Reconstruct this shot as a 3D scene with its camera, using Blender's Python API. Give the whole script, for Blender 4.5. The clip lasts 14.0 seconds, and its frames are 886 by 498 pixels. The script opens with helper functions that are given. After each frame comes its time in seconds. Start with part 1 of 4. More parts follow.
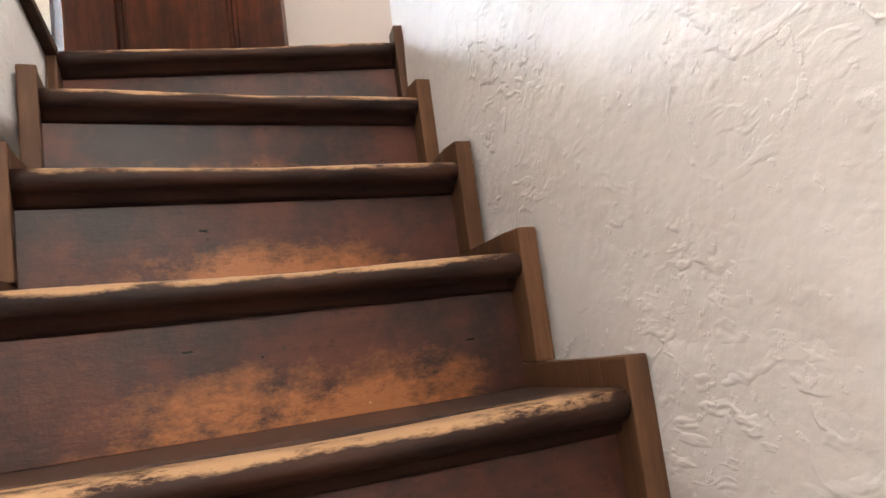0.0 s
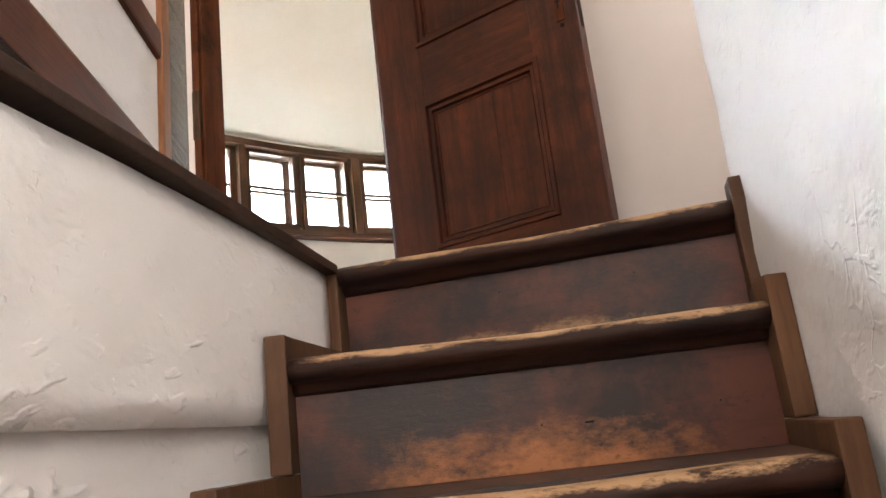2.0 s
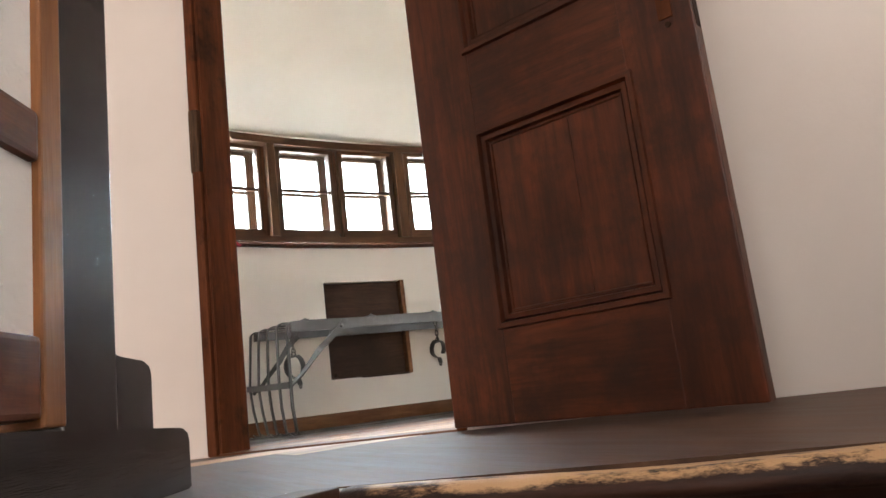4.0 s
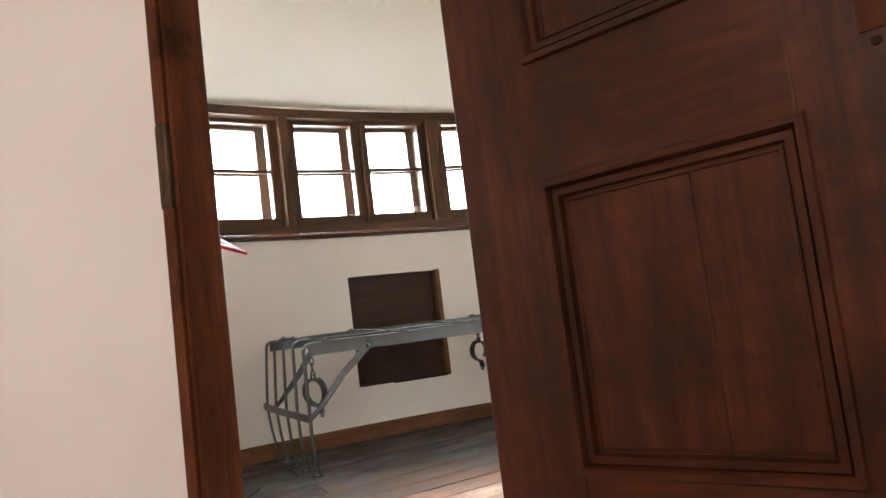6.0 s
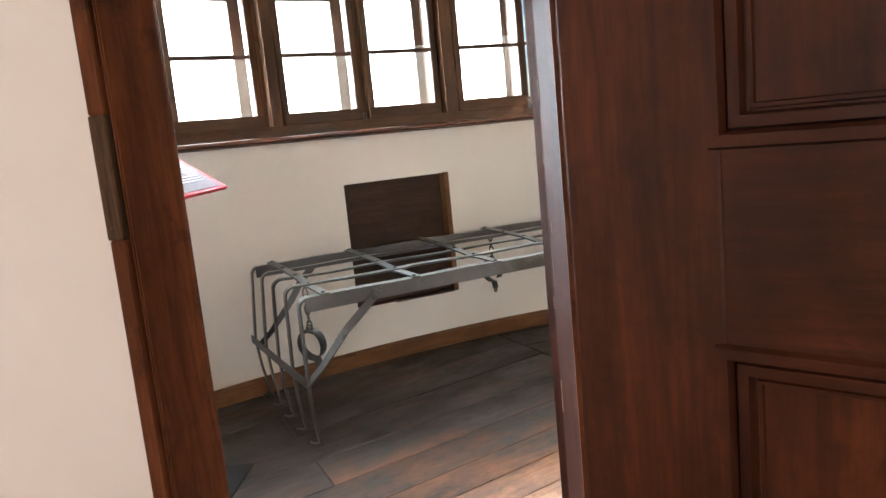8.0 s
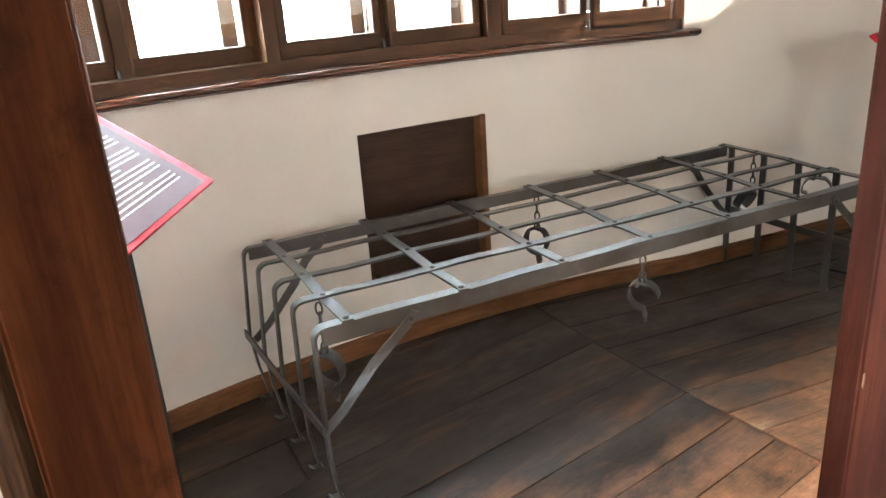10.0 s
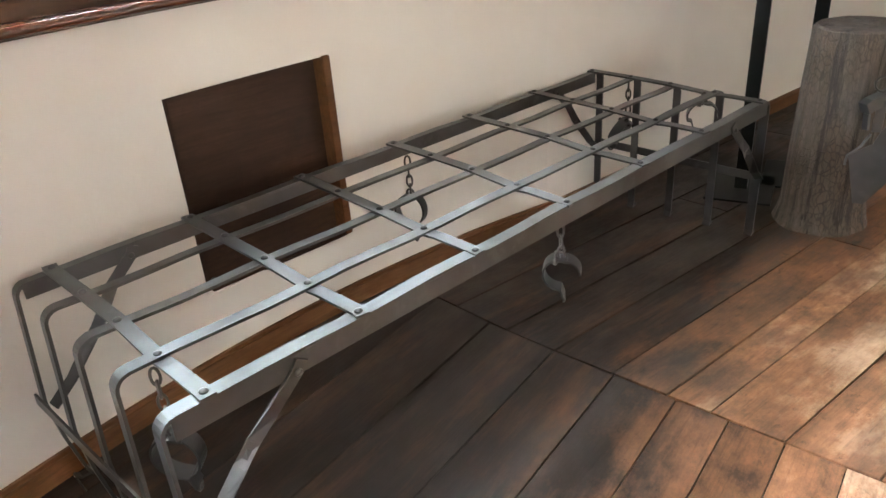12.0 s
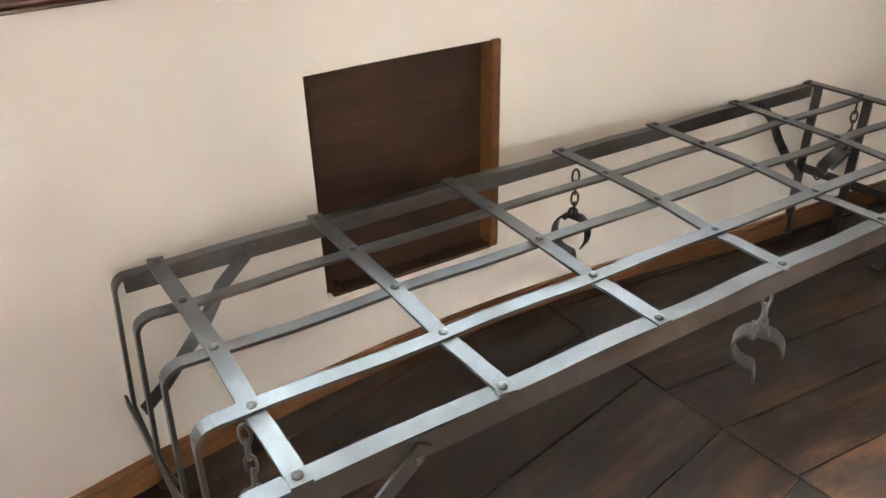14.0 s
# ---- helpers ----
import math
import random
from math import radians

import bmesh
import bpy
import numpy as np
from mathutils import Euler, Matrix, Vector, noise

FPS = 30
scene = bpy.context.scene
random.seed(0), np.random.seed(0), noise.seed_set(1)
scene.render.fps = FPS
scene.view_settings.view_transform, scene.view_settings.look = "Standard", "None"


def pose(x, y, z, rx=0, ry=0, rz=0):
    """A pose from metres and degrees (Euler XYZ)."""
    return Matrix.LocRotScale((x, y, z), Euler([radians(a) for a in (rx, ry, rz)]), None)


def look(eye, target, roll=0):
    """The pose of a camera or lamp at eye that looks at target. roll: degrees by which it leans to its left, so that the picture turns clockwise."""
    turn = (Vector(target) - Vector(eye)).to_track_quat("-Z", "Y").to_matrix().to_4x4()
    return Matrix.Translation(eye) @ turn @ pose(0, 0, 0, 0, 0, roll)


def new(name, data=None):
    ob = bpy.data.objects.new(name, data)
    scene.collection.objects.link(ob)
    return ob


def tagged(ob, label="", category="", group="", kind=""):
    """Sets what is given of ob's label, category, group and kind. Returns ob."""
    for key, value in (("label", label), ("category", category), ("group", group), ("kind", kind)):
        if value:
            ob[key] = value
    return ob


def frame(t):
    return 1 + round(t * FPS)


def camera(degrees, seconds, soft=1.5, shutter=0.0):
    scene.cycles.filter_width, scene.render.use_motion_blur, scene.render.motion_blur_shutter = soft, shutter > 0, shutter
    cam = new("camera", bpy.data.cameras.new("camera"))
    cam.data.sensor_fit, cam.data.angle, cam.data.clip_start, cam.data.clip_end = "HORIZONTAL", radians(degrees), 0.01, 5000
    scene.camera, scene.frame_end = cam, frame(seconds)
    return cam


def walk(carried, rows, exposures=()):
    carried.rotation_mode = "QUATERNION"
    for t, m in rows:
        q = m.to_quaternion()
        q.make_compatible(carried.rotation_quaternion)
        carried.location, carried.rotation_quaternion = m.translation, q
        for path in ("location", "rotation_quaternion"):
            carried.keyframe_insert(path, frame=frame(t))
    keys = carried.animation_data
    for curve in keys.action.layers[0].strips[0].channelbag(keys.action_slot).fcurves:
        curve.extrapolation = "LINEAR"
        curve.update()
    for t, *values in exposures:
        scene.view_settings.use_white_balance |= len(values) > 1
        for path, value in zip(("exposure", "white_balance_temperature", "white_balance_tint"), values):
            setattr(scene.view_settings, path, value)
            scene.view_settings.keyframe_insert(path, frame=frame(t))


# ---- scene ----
cam = camera(61.7, 14.0)
PATH = [
    (0, (0.133, 0.583, -0.771), (-0.825, 2.316, -0.495), -7.7),
    (0.5, (0.138, 0.654, -0.686), (-0.966, 2.292, -0.367), -8.0),
    (1, (0.095, 0.767, -0.643), (-1.172, 2.277, -0.307), -6.6),
    (1.5, (0.058, 0.866, -0.477), (-1.376, 2.195, -0.058), -8.0),
    (2, (0.041, 0.952, -0.352), (-1.593, 1.999, 0.134), -6.6),
    (2.5, (-0.011, 1.01, -0.218), (-1.728, 1.873, 0.337), -5.2),
    (3, (-0.171, 1.078, -0.119), (-1.887, 1.903, 0.492), -4.1),
    (3.5, (-0.274, 1.161, 0.001), (-2.002, 2.036, 0.499), -5.7),
    (5.8, (-0.813, 1.494, 0.462), (-2.588, 2.391, 0.674), -6.9),
    (6, (-0.843, 1.5, 0.529), (-2.651, 2.33, 0.73), -7.1),
    (6.5, (-0.978, 1.519, 0.616), (-2.831, 2.262, 0.736), -6.8),
    (7, (-1.087, 1.555, 0.749), (-2.932, 2.326, 0.723), -6.5),
    (9.3, (-1.86, 1.699, 1.205), (-3.59, 2.562, 0.698), -4.5),
    (9.5, (-1.94, 1.714, 1.216), (-3.661, 2.588, 0.693), -4.3),
    (10, (-2.116, 1.753, 1.329), (-3.803, 2.579, 0.642), -3.9),
    (10.5, (-2.316, 1.75, 1.336), (-3.897, 2.72, 0.588), -3.7),
    (11, (-2.486, 1.739, 1.329), (-3.933, 2.869, 0.536), -4.0),
    (11.5, (-2.632, 1.831, 1.306), (-4.021, 2.981, 0.44), -4.3),
    (12, (-2.733, 1.902, 1.299), (-4.05, 3.098, 0.385), -4.2),
    (12.5, (-2.824, 1.908, 1.302), (-4.058, 3.19, 0.389), -4.4),
    (13, (-2.866, 1.906, 1.298), (-4.105, 3.174, 0.372), -4.4),
    (13.5, (-2.947, 1.931, 1.294), (-4.251, 3.108, 0.339), -2.8),
    (14, (-3.065, 2.079, 1.274), (-4.557, 2.985, 0.297), -1.3),
]
walk(cam, [(t, look(eye, target, roll)) for t, eye, target, roll in PATH],
     exposures=[(0.0, 0.60), (1.0, 0.56), (2.2, 0.30), (3.5, 0.15), (6.5, 0.0), (9.0, 0.30), (10.0, 0.38), (12.5, 0.52), (14.0, 0.72)])

# ---------------------------------------------------------------- light
world = bpy.data.worlds.new("world")
scene.world = world
world.use_nodes = True
wn = world.node_tree
sky = wn.nodes.new("ShaderNodeTexSky")
sky.sky_type, sky.sun_disc = "NISHITA", False
SUN_FROM = Vector((1.0, 1.1, 1.0)).normalized()
sky.sun_elevation = math.asin(SUN_FROM.z)
sky.sun_rotation = math.atan2(SUN_FROM.x, SUN_FROM.y)
wn.links.new(sky.outputs[0], wn.nodes["Background"].inputs[0])
wn.nodes["Background"].inputs[1].default_value = 0.12


def area(name, eye, target, sx, sy, power, colour):
    data = bpy.data.lights.new(name, "AREA")
    data.shape, data.size, data.size_y, data.energy, data.color = "RECTANGLE", sx, sy, power, colour
    ob = new(name, data)
    ob.matrix_world = look(eye, target)
    return ob


sun_data = bpy.data.lights.new("sun", "SUN")
sun_data.energy, sun_data.angle, sun_data.color = 5.0, radians(0.5), (1.0, 0.93, 0.82)
sun = new("sun", sun_data)
sun.matrix_world = look(tuple(SUN_FROM * 30), (0, 0, 0))
# daylight outside the window band, then fill lamps added where no source is known
area("window_daylight", (-6.6, 3.1, 3.60), (-3.9, 3.05, 3.2), 8.4, 4.6, 20500, (0.77, 0.905, 1.0))
area("ground_daylight", (-6.95, 3.1, 0.85), (-3.9, 3.1, 0.85), 8.8, 1.4, 700, (1.0, 0.97, 0.92))
# five unseen fill lamps; only the side and hall ones have an opening cut
area("side_daylight", (-0.05, 5.2, 1.5), (-2.5, 4.3, 0.0), 1.3, 1.1, 14, (1.0, 0.95, 0.88))
area("hall_daylight", (0.15, -2.02, 1.35), (-1.4, 2.5, 0.9), 1.25, 1.15, 38, (1.0, 0.95, 0.91))
area("landing_daylight", (-0.20, 3.46, 1.45), (-1.5, 2.1, 1.0), 0.6, 0.8, 25, (1.0, 0.94, 0.89))
area("roof_daylight", (0.45, 0.05, 1.85), (1.0, 0.40, 1.10), 1.5, 1.5, 85, (1.0, 0.955, 0.925))
area("stair_daylight", (2.95, -0.45, 0.9), (-0.7, 1.5, -0.2), 1.5, 1.5, 250, (1.0, 0.935, 0.87))


# ---------------------------------------------------------------- materials
def tree(name):
    m = bpy.data.materials.new(name)
    m.use_nodes = True
    t = m.node_tree
    return m, t, t.nodes["Principled BSDF"]


def node(t, kind, **kw):
    n = t.nodes.new("ShaderNode" + kind)
    for k, v in kw.items():
        if isinstance(k, str) and k in n.inputs:
            n.inputs[k].default_value = v
    return n


def noise_of(t, vec, scale, detail=5.0, rough=0.6, stretch=(1, 1, 1)):
    mp = node(t, "Mapping")
    mp.inputs["Scale"].default_value = stretch
    t.links.new(vec, mp.inputs[0])
    n = node(t, "TexNoise")
    n.inputs["Scale"].default_value, n.inputs["Detail"].default_value, n.inputs["Roughness"].default_value = scale, detail, rough
    t.links.new(mp.outputs[0], n.inputs["Vector"])
    return n.outputs["Fac"]


def ramp(t, fac, lo, hi, a=(0, 0, 0), b=(1, 1, 1)):
    r = node(t, "ValToRGB")
    r.color_ramp.elements[0].position, r.color_ramp.elements[1].position = lo, hi
    r.color_ramp.elements[0].color, r.color_ramp.elements[1].color = (*a, 1), (*b, 1)
    t.links.new(fac, r.inputs[0])
    return r.outputs[0]


def mix(t, fac, a, b, how="MIX"):
    n = node(t, "MixRGB")
    n.blend_type = how
    for i, v in enumerate((fac, a, b)):
        if isinstance(v, (int, float)):
            n.inputs[i].default_value = v
        elif isinstance(v, tuple):
            n.inputs[i].default_value = (*v, 1)
        else:
            t.links.new(v, n.inputs[i])
    return n.outputs[0]


def maths(t, op, a, b=0.0, clamp=False):
    n = node(t, "Math")
    n.operation, n.use_clamp = op, clamp
    for i, v in enumerate((a, b)):
        if isinstance(v, (int, float)):
            n.inputs[i].default_value = v
        else:
            t.links.new(v, n.inputs[i])
    return n.outputs[0]


def bump(t, bsdf, height, strength, dist=0.01):
    b = node(t, "Bump")
    b.inputs["Strength"].default_value, b.inputs["Distance"].default_value = strength, dist
    t.links.new(height, b.inputs["Height"])
    t.links.new(b.outputs[0], bsdf.inputs["Normal"])


def coords(t, kind="Object"):
    return node(t, "TexCoord").outputs[kind]


def plaster(name, a, b, coarse, relief, rough=0.75, spec=0.3, trowel=0.0):
    m, t, p = tree(name)
    v = coords(t)
    big = noise_of(t, v, 1.7, 4)
    mid = noise_of(t, v, coarse, 6, 0.65)
    fine = noise_of(t, v, 90, 3)
    col = mix(t, ramp(t, big, 0.3, 0.7), a, b)
    col = mix(t, maths(t, "MULTIPLY", ramp(t, mid, 0.52, 0.75), 0.10), col, tuple(x * 0.8 for x in a))
    t.links.new(col, p.inputs["Base Color"])
    p.inputs["Roughness"].default_value = rough
    p.inputs["Specular IOR Level"].default_value = spec
    h = maths(t, "ADD", maths(t, "MULTIPLY", mid, 1.0), maths(t, "MULTIPLY", fine, 0.12))
    if trowel:
        # soft dabs, sparse sharp ridges where the trowel lifted, and grit
        warp = node(t, "VectorMath")
        warp.operation = "ADD"
        wob = node(t, "TexNoise")
        wob.inputs["Scale"].default_value = 5.0
        t.links.new(v, wob.inputs["Vector"])
        amt = node(t, "VectorMath")
        amt.operation = "SCALE"
        amt.inputs["Scale"].default_value = 0.12
        t.links.new(wob.outputs["Color"], amt.inputs[0])
        t.links.new(v, warp.inputs[0])
        t.links.new(amt.outputs[0], warp.inputs[1])
        d1 = noise_of(t, warp.outputs[0], 7.0, 3, 0.5)
        r1 = ramp(t, maths(t, "ABSOLUTE", maths(t, "SUBTRACT", d1, 0.5)), 0.0, 0.020, (1, 1, 1), (0, 0, 0))
        r2 = ramp(t, noise_of(t, v, 9, 3, 0.5, (1, 1, 1.3)), 0.40, 0.80)
        stroke = ramp(t, noise_of(t, warp.outputs[0], 26, 2, 0.5, (0.7, 0.7, 1.5)), 0.56, 0.66)
        stroke = maths(t, "MULTIPLY", stroke, ramp(t, noise_of(t, v, 4.1, 3, 0.6), 0.40, 0.62))
        gate = ramp(t, noise_of(t, v, 3.7, 3, 0.6), 0.54, 0.64)
        grit = ramp(t, noise_of(t, v, 46, 3, 0.5), 0.62, 0.70)
        extra = maths(t, "ADD", maths(t, "MULTIPLY", maths(t, "MULTIPLY", r1, gate), 0.10), maths(t, "MULTIPLY", r2, 0.30))
        extra = maths(t, "ADD", extra, maths(t, "ADD", maths(t, "MULTIPLY", stroke, 0.15), maths(t, "MULTIPLY", grit, 0.05)))
        h = maths(t, "ADD", maths(t, "MULTIPLY", h, 0.25), maths(t, "MULTIPLY", extra, trowel))
    bump(t, p, h, relief, 0.02)
    return m


def wood(name, dark, light, axis="x", rough=(0.35, 0.55), grain=1.0, relief=0.25, knots=True, vary=0.0, worn=None, spec=0.16):
    """Grain runs along the axis of the part. worn: (colour, low, high) of a broad worn tone."""
    m, t, p = tree(name)
    v = coords(t)
    if vary:
        rnd = node(t, "ObjectInfo").outputs["Random"]
        sh = node(t, "VectorMath")
        sh.operation = "ADD"
        cmb = node(t, "CombineXYZ")
        for i in range(3):
            t.links.new(maths(t, "MULTIPLY", rnd, 7.3 + 3.1 * i), cmb.inputs[i])
        t.links.new(v, sh.inputs[0])
        t.links.new(cmb.outputs[0], sh.inputs[1])
        v = sh.outputs[0]
    st = {"x": (0.09, 1, 1), "y": (1, 0.09, 1), "z": (1, 1, 0.09)}[axis]
    g1 = noise_of(t, v, 26 * grain, 6, 0.65, st)
    g2 = noise_of(t, v, 110 * grain, 3, 0.6, st)
    big = noise_of(t, v, 2.6, 4)
    col = mix(t, ramp(t, g1, 0.32, 0.68), dark, light)
    col = mix(t, maths(t, "MULTIPLY", ramp(t, g2, 0.45, 0.75), 0.5), col, tuple(x * 0.55 for x in dark))
    col = mix(t, maths(t, "MULTIPLY", ramp(t, big, 0.42, 0.66), 0.6), col, tuple(x * 0.6 for x in dark))
    if knots:
        vo = node(t, "TexVoronoi")
        mp = node(t, "Mapping")
        mp.inputs["Scale"].default_value = {"x": (0.45, 1, 1), "y": (1, 0.45, 1), "z": (1, 1, 0.45)}[axis]
        t.links.new(v, mp.inputs[0])
        t.links.new(mp.outputs[0], vo.inputs["Vector"])
        vo.inputs["Scale"].default_value = 5.0
        k = ramp(t, vo.outputs["Distance"], 0.03, 0.13, (1, 1, 1), (0, 0, 0))
        col = mix(t, maths(t, "MULTIPLY", k, 0.75), col, tuple(x * 0.3 for x in dark))
    if worn:
        wn_ = noise_of(t, v, 6.5, 7, 0.72)
        col = mix(t, maths(t, "MULTIPLY", ramp(t, wn_, worn[1], worn[2]), 0.8), col, worn[0])
    if vary:
        f = maths(t, "ADD", maths(t, "MULTIPLY", rnd, 2 * vary), 1 - vary)
        cc = node(t, "CombineXYZ")
        for i in range(3):
            t.links.new(f, cc.inputs[i])
        col = mix(t, 1.0, col, cc.outputs[0], "MULTIPLY")
    t.links.new(col, p.inputs["Base Color"])
    r = maths(t, "ADD", maths(t, "MULTIPLY", g1, rough[1] - rough[0]), rough[0])
    t.links.new(r, p.inputs["Roughness"])
    p.inputs["Specular IOR Level"].default_value = spec
    bump(t, p, maths(t, "ADD", g1, maths(t, "MULTIPLY", g2, 0.5)), relief, 0.004)
    return m


def worn_stair(name, base, red, bare, width, top):
    """Stair timber whose stain is scuffed away towards the middle of the foot of the board."""
    m, t, p = tree(name)
    v = coords(t)
    rnd = node(t, "ObjectInfo").outputs["Random"]
    xyz = node(t, "SeparateXYZ")
    t.links.new(v, xyz.inputs[0])
    sh = node(t, "VectorMath")
    sh.operation = "ADD"
    cmb = node(t, "CombineXYZ")
    t.links.new(maths(t, "MULTIPLY", rnd, 9.0), cmb.inputs[1])
    t.links.new(v, sh.inputs[0])
    t.links.new(cmb.outputs[0], sh.inputs[1])
    w = sh.outputs[0]
    g = noise_of(t, w, 30, 6, 0.7, (0.12, 1, 1))
    big = noise_of(t, w, 5.0, 6, 0.7)
    blot = ramp(t, noise_of(t, w, 9.0, 8, 0.75, (0.7, 1, 1.2)), 0.28, 0.72)
    col = mix(t, ramp(t, big, 0.40, 0.60), base, red)
    col = mix(t, maths(t, "MULTIPLY", ramp(t, g, 0.5, 0.8), 0.5), col, tuple(x * 0.5 for x in base))
    dx = maths(t, "DIVIDE", maths(t, "SUBTRACT", xyz.outputs[0], 0.365), width)
    bell = maths(t, "SUBTRACT", 1.0, maths(t, "MULTIPLY", dx, dx), True)
    rise = maths(t, "SUBTRACT", 1.0, maths(t, "DIVIDE", maths(t, "ADD", xyz.outputs[2], 0.21), top), True)
    mask = maths(t, "MULTIPLY", maths(t, "MULTIPLY", bell, rise), maths(t, "MULTIPLY", blot, 2.1))
    mask = maths(t, "MULTIPLY", mask, maths(t, "ADD", 0.65, maths(t, "MULTIPLY", rnd, 0.6)))
    tear = noise_of(t, w, 42.0, 6, 0.8, (0.45, 1, 1))
    mask = maths(t, "MULTIPLY", mask, maths(t, "ADD", 0.10, maths(t, "MULTIPLY", tear, 1.8)))
    col = mix(t, ramp(t, mask, 0.34, 0.70), col, bare)
    col = mix(t, ramp(t, mask, 0.70, 1.1), col, tuple(x * 1.5 for x in bare))
    chip = noise_of(t, w, 60.0, 4, 0.7, (0.3, 1, 1))
    col = mix(t, ramp(t, maths(t, "MULTIPLY", mask, chip), 0.80, 0.90), col, (0.60, 0.44, 0.26))
    col = mix(t, maths(t, "MULTIPLY", ramp(t, tear, 0.56, 0.66), 0.6), col, tuple(x * 0.7 for x in base))
    t.links.new(col, p.inputs["Base Color"])
    t.links.new(maths(t, "ADD", 0.34, maths(t, "MULTIPLY", big, 0.25)), p.inputs["Roughness"])
    p.inputs["Specular IOR Level"].default_value = 0.34
    bump(t, p, maths(t, "ADD", g, blot), 0.25, 0.004)
    return m


def worn_edge(name, base, red, bare):
    """Nosing: bare timber along the trodden upper edge of the middle."""
    m, t, p = tree(name)
    v = coords(t)
    xyz = node(t, "SeparateXYZ")
    t.links.new(v, xyz.inputs[0])
    rnd = node(t, "ObjectInfo").outputs["Random"]
    sh = node(t, "VectorMath")
    sh.operation = "ADD"
    cmb = node(t, "CombineXYZ")
    t.links.new(maths(t, "MULTIPLY", rnd, 9.0), cmb.inputs[1])
    t.links.new(v, sh.inputs[0])
    t.links.new(cmb.outputs[0], sh.inputs[1])
    w = sh.outputs[0]
    g = noise_of(t, w, 34, 6, 0.7, (0.12, 1, 1))
    blot = ramp(t, noise_of(t, w, 22.0, 8, 0.78, (0.4, 1, 1)), 0.32, 0.66)
    dx = maths(t, "DIVIDE", maths(t, "SUBTRACT", xyz.outputs[0], 0.38), 0.40)
    d4 = maths(t, "MULTIPLY", maths(t, "MULTIPLY", dx, dx), maths(t, "MULTIPLY", dx, dx))
    bell = maths(t, "SUBTRACT", 1.0, d4, True)
    high = maths(t, "DIVIDE", maths(t, "ADD", xyz.outputs[2], 0.0215), 0.015, True)
    mask = maths(t, "MULTIPLY", maths(t, "MULTIPLY", bell, high), maths(t, "MULTIPLY", blot, 1.9))
    col = mix(t, ramp(t, g, 0.35, 0.7), base, red)
    col = mix(t, ramp(t, mask, 0.40, 0.85), col, bare)
    t.links.new(col, p.inputs["Base Color"])
    t.links.new(maths(t, "ADD", 0.34, maths(t, "MULTIPLY", blot, 0.3)), p.inputs["Roughness"])
    p.inputs["Specular IOR Level"].default_value = 0.15
    bump(t, p, maths(t, "ADD", g, blot), 0.25, 0.004)
    return m


def iron(name, a, b, rough, metal=0.45):
    """Hand-forged iron: soft hammer marks, a dull skin, lighter where it is rubbed."""
    m, t, p = tree(name)
    v = coords(t)
    n1 = noise_of(t, v, 5, 3, 0.5)
    n2 = noise_of(t, v, 26, 3, 0.55)
    col = mix(t, ramp(t, n1, 0.35, 0.65), a, b)
    rub = ramp(t, n2, 0.60, 0.72)
    col = mix(t, maths(t, "MULTIPLY", rub, 0.25), col, tuple(min(1.0, x * 1.35) for x in b))
    t.links.new(col, p.inputs["Base Color"])
    p.inputs["Metallic"].default_value = metal
    t.links.new(maths(t, "ADD", rough, maths(t, "MULTIPLY", n1, 0.10)), p.inputs["Roughness"])
    return m


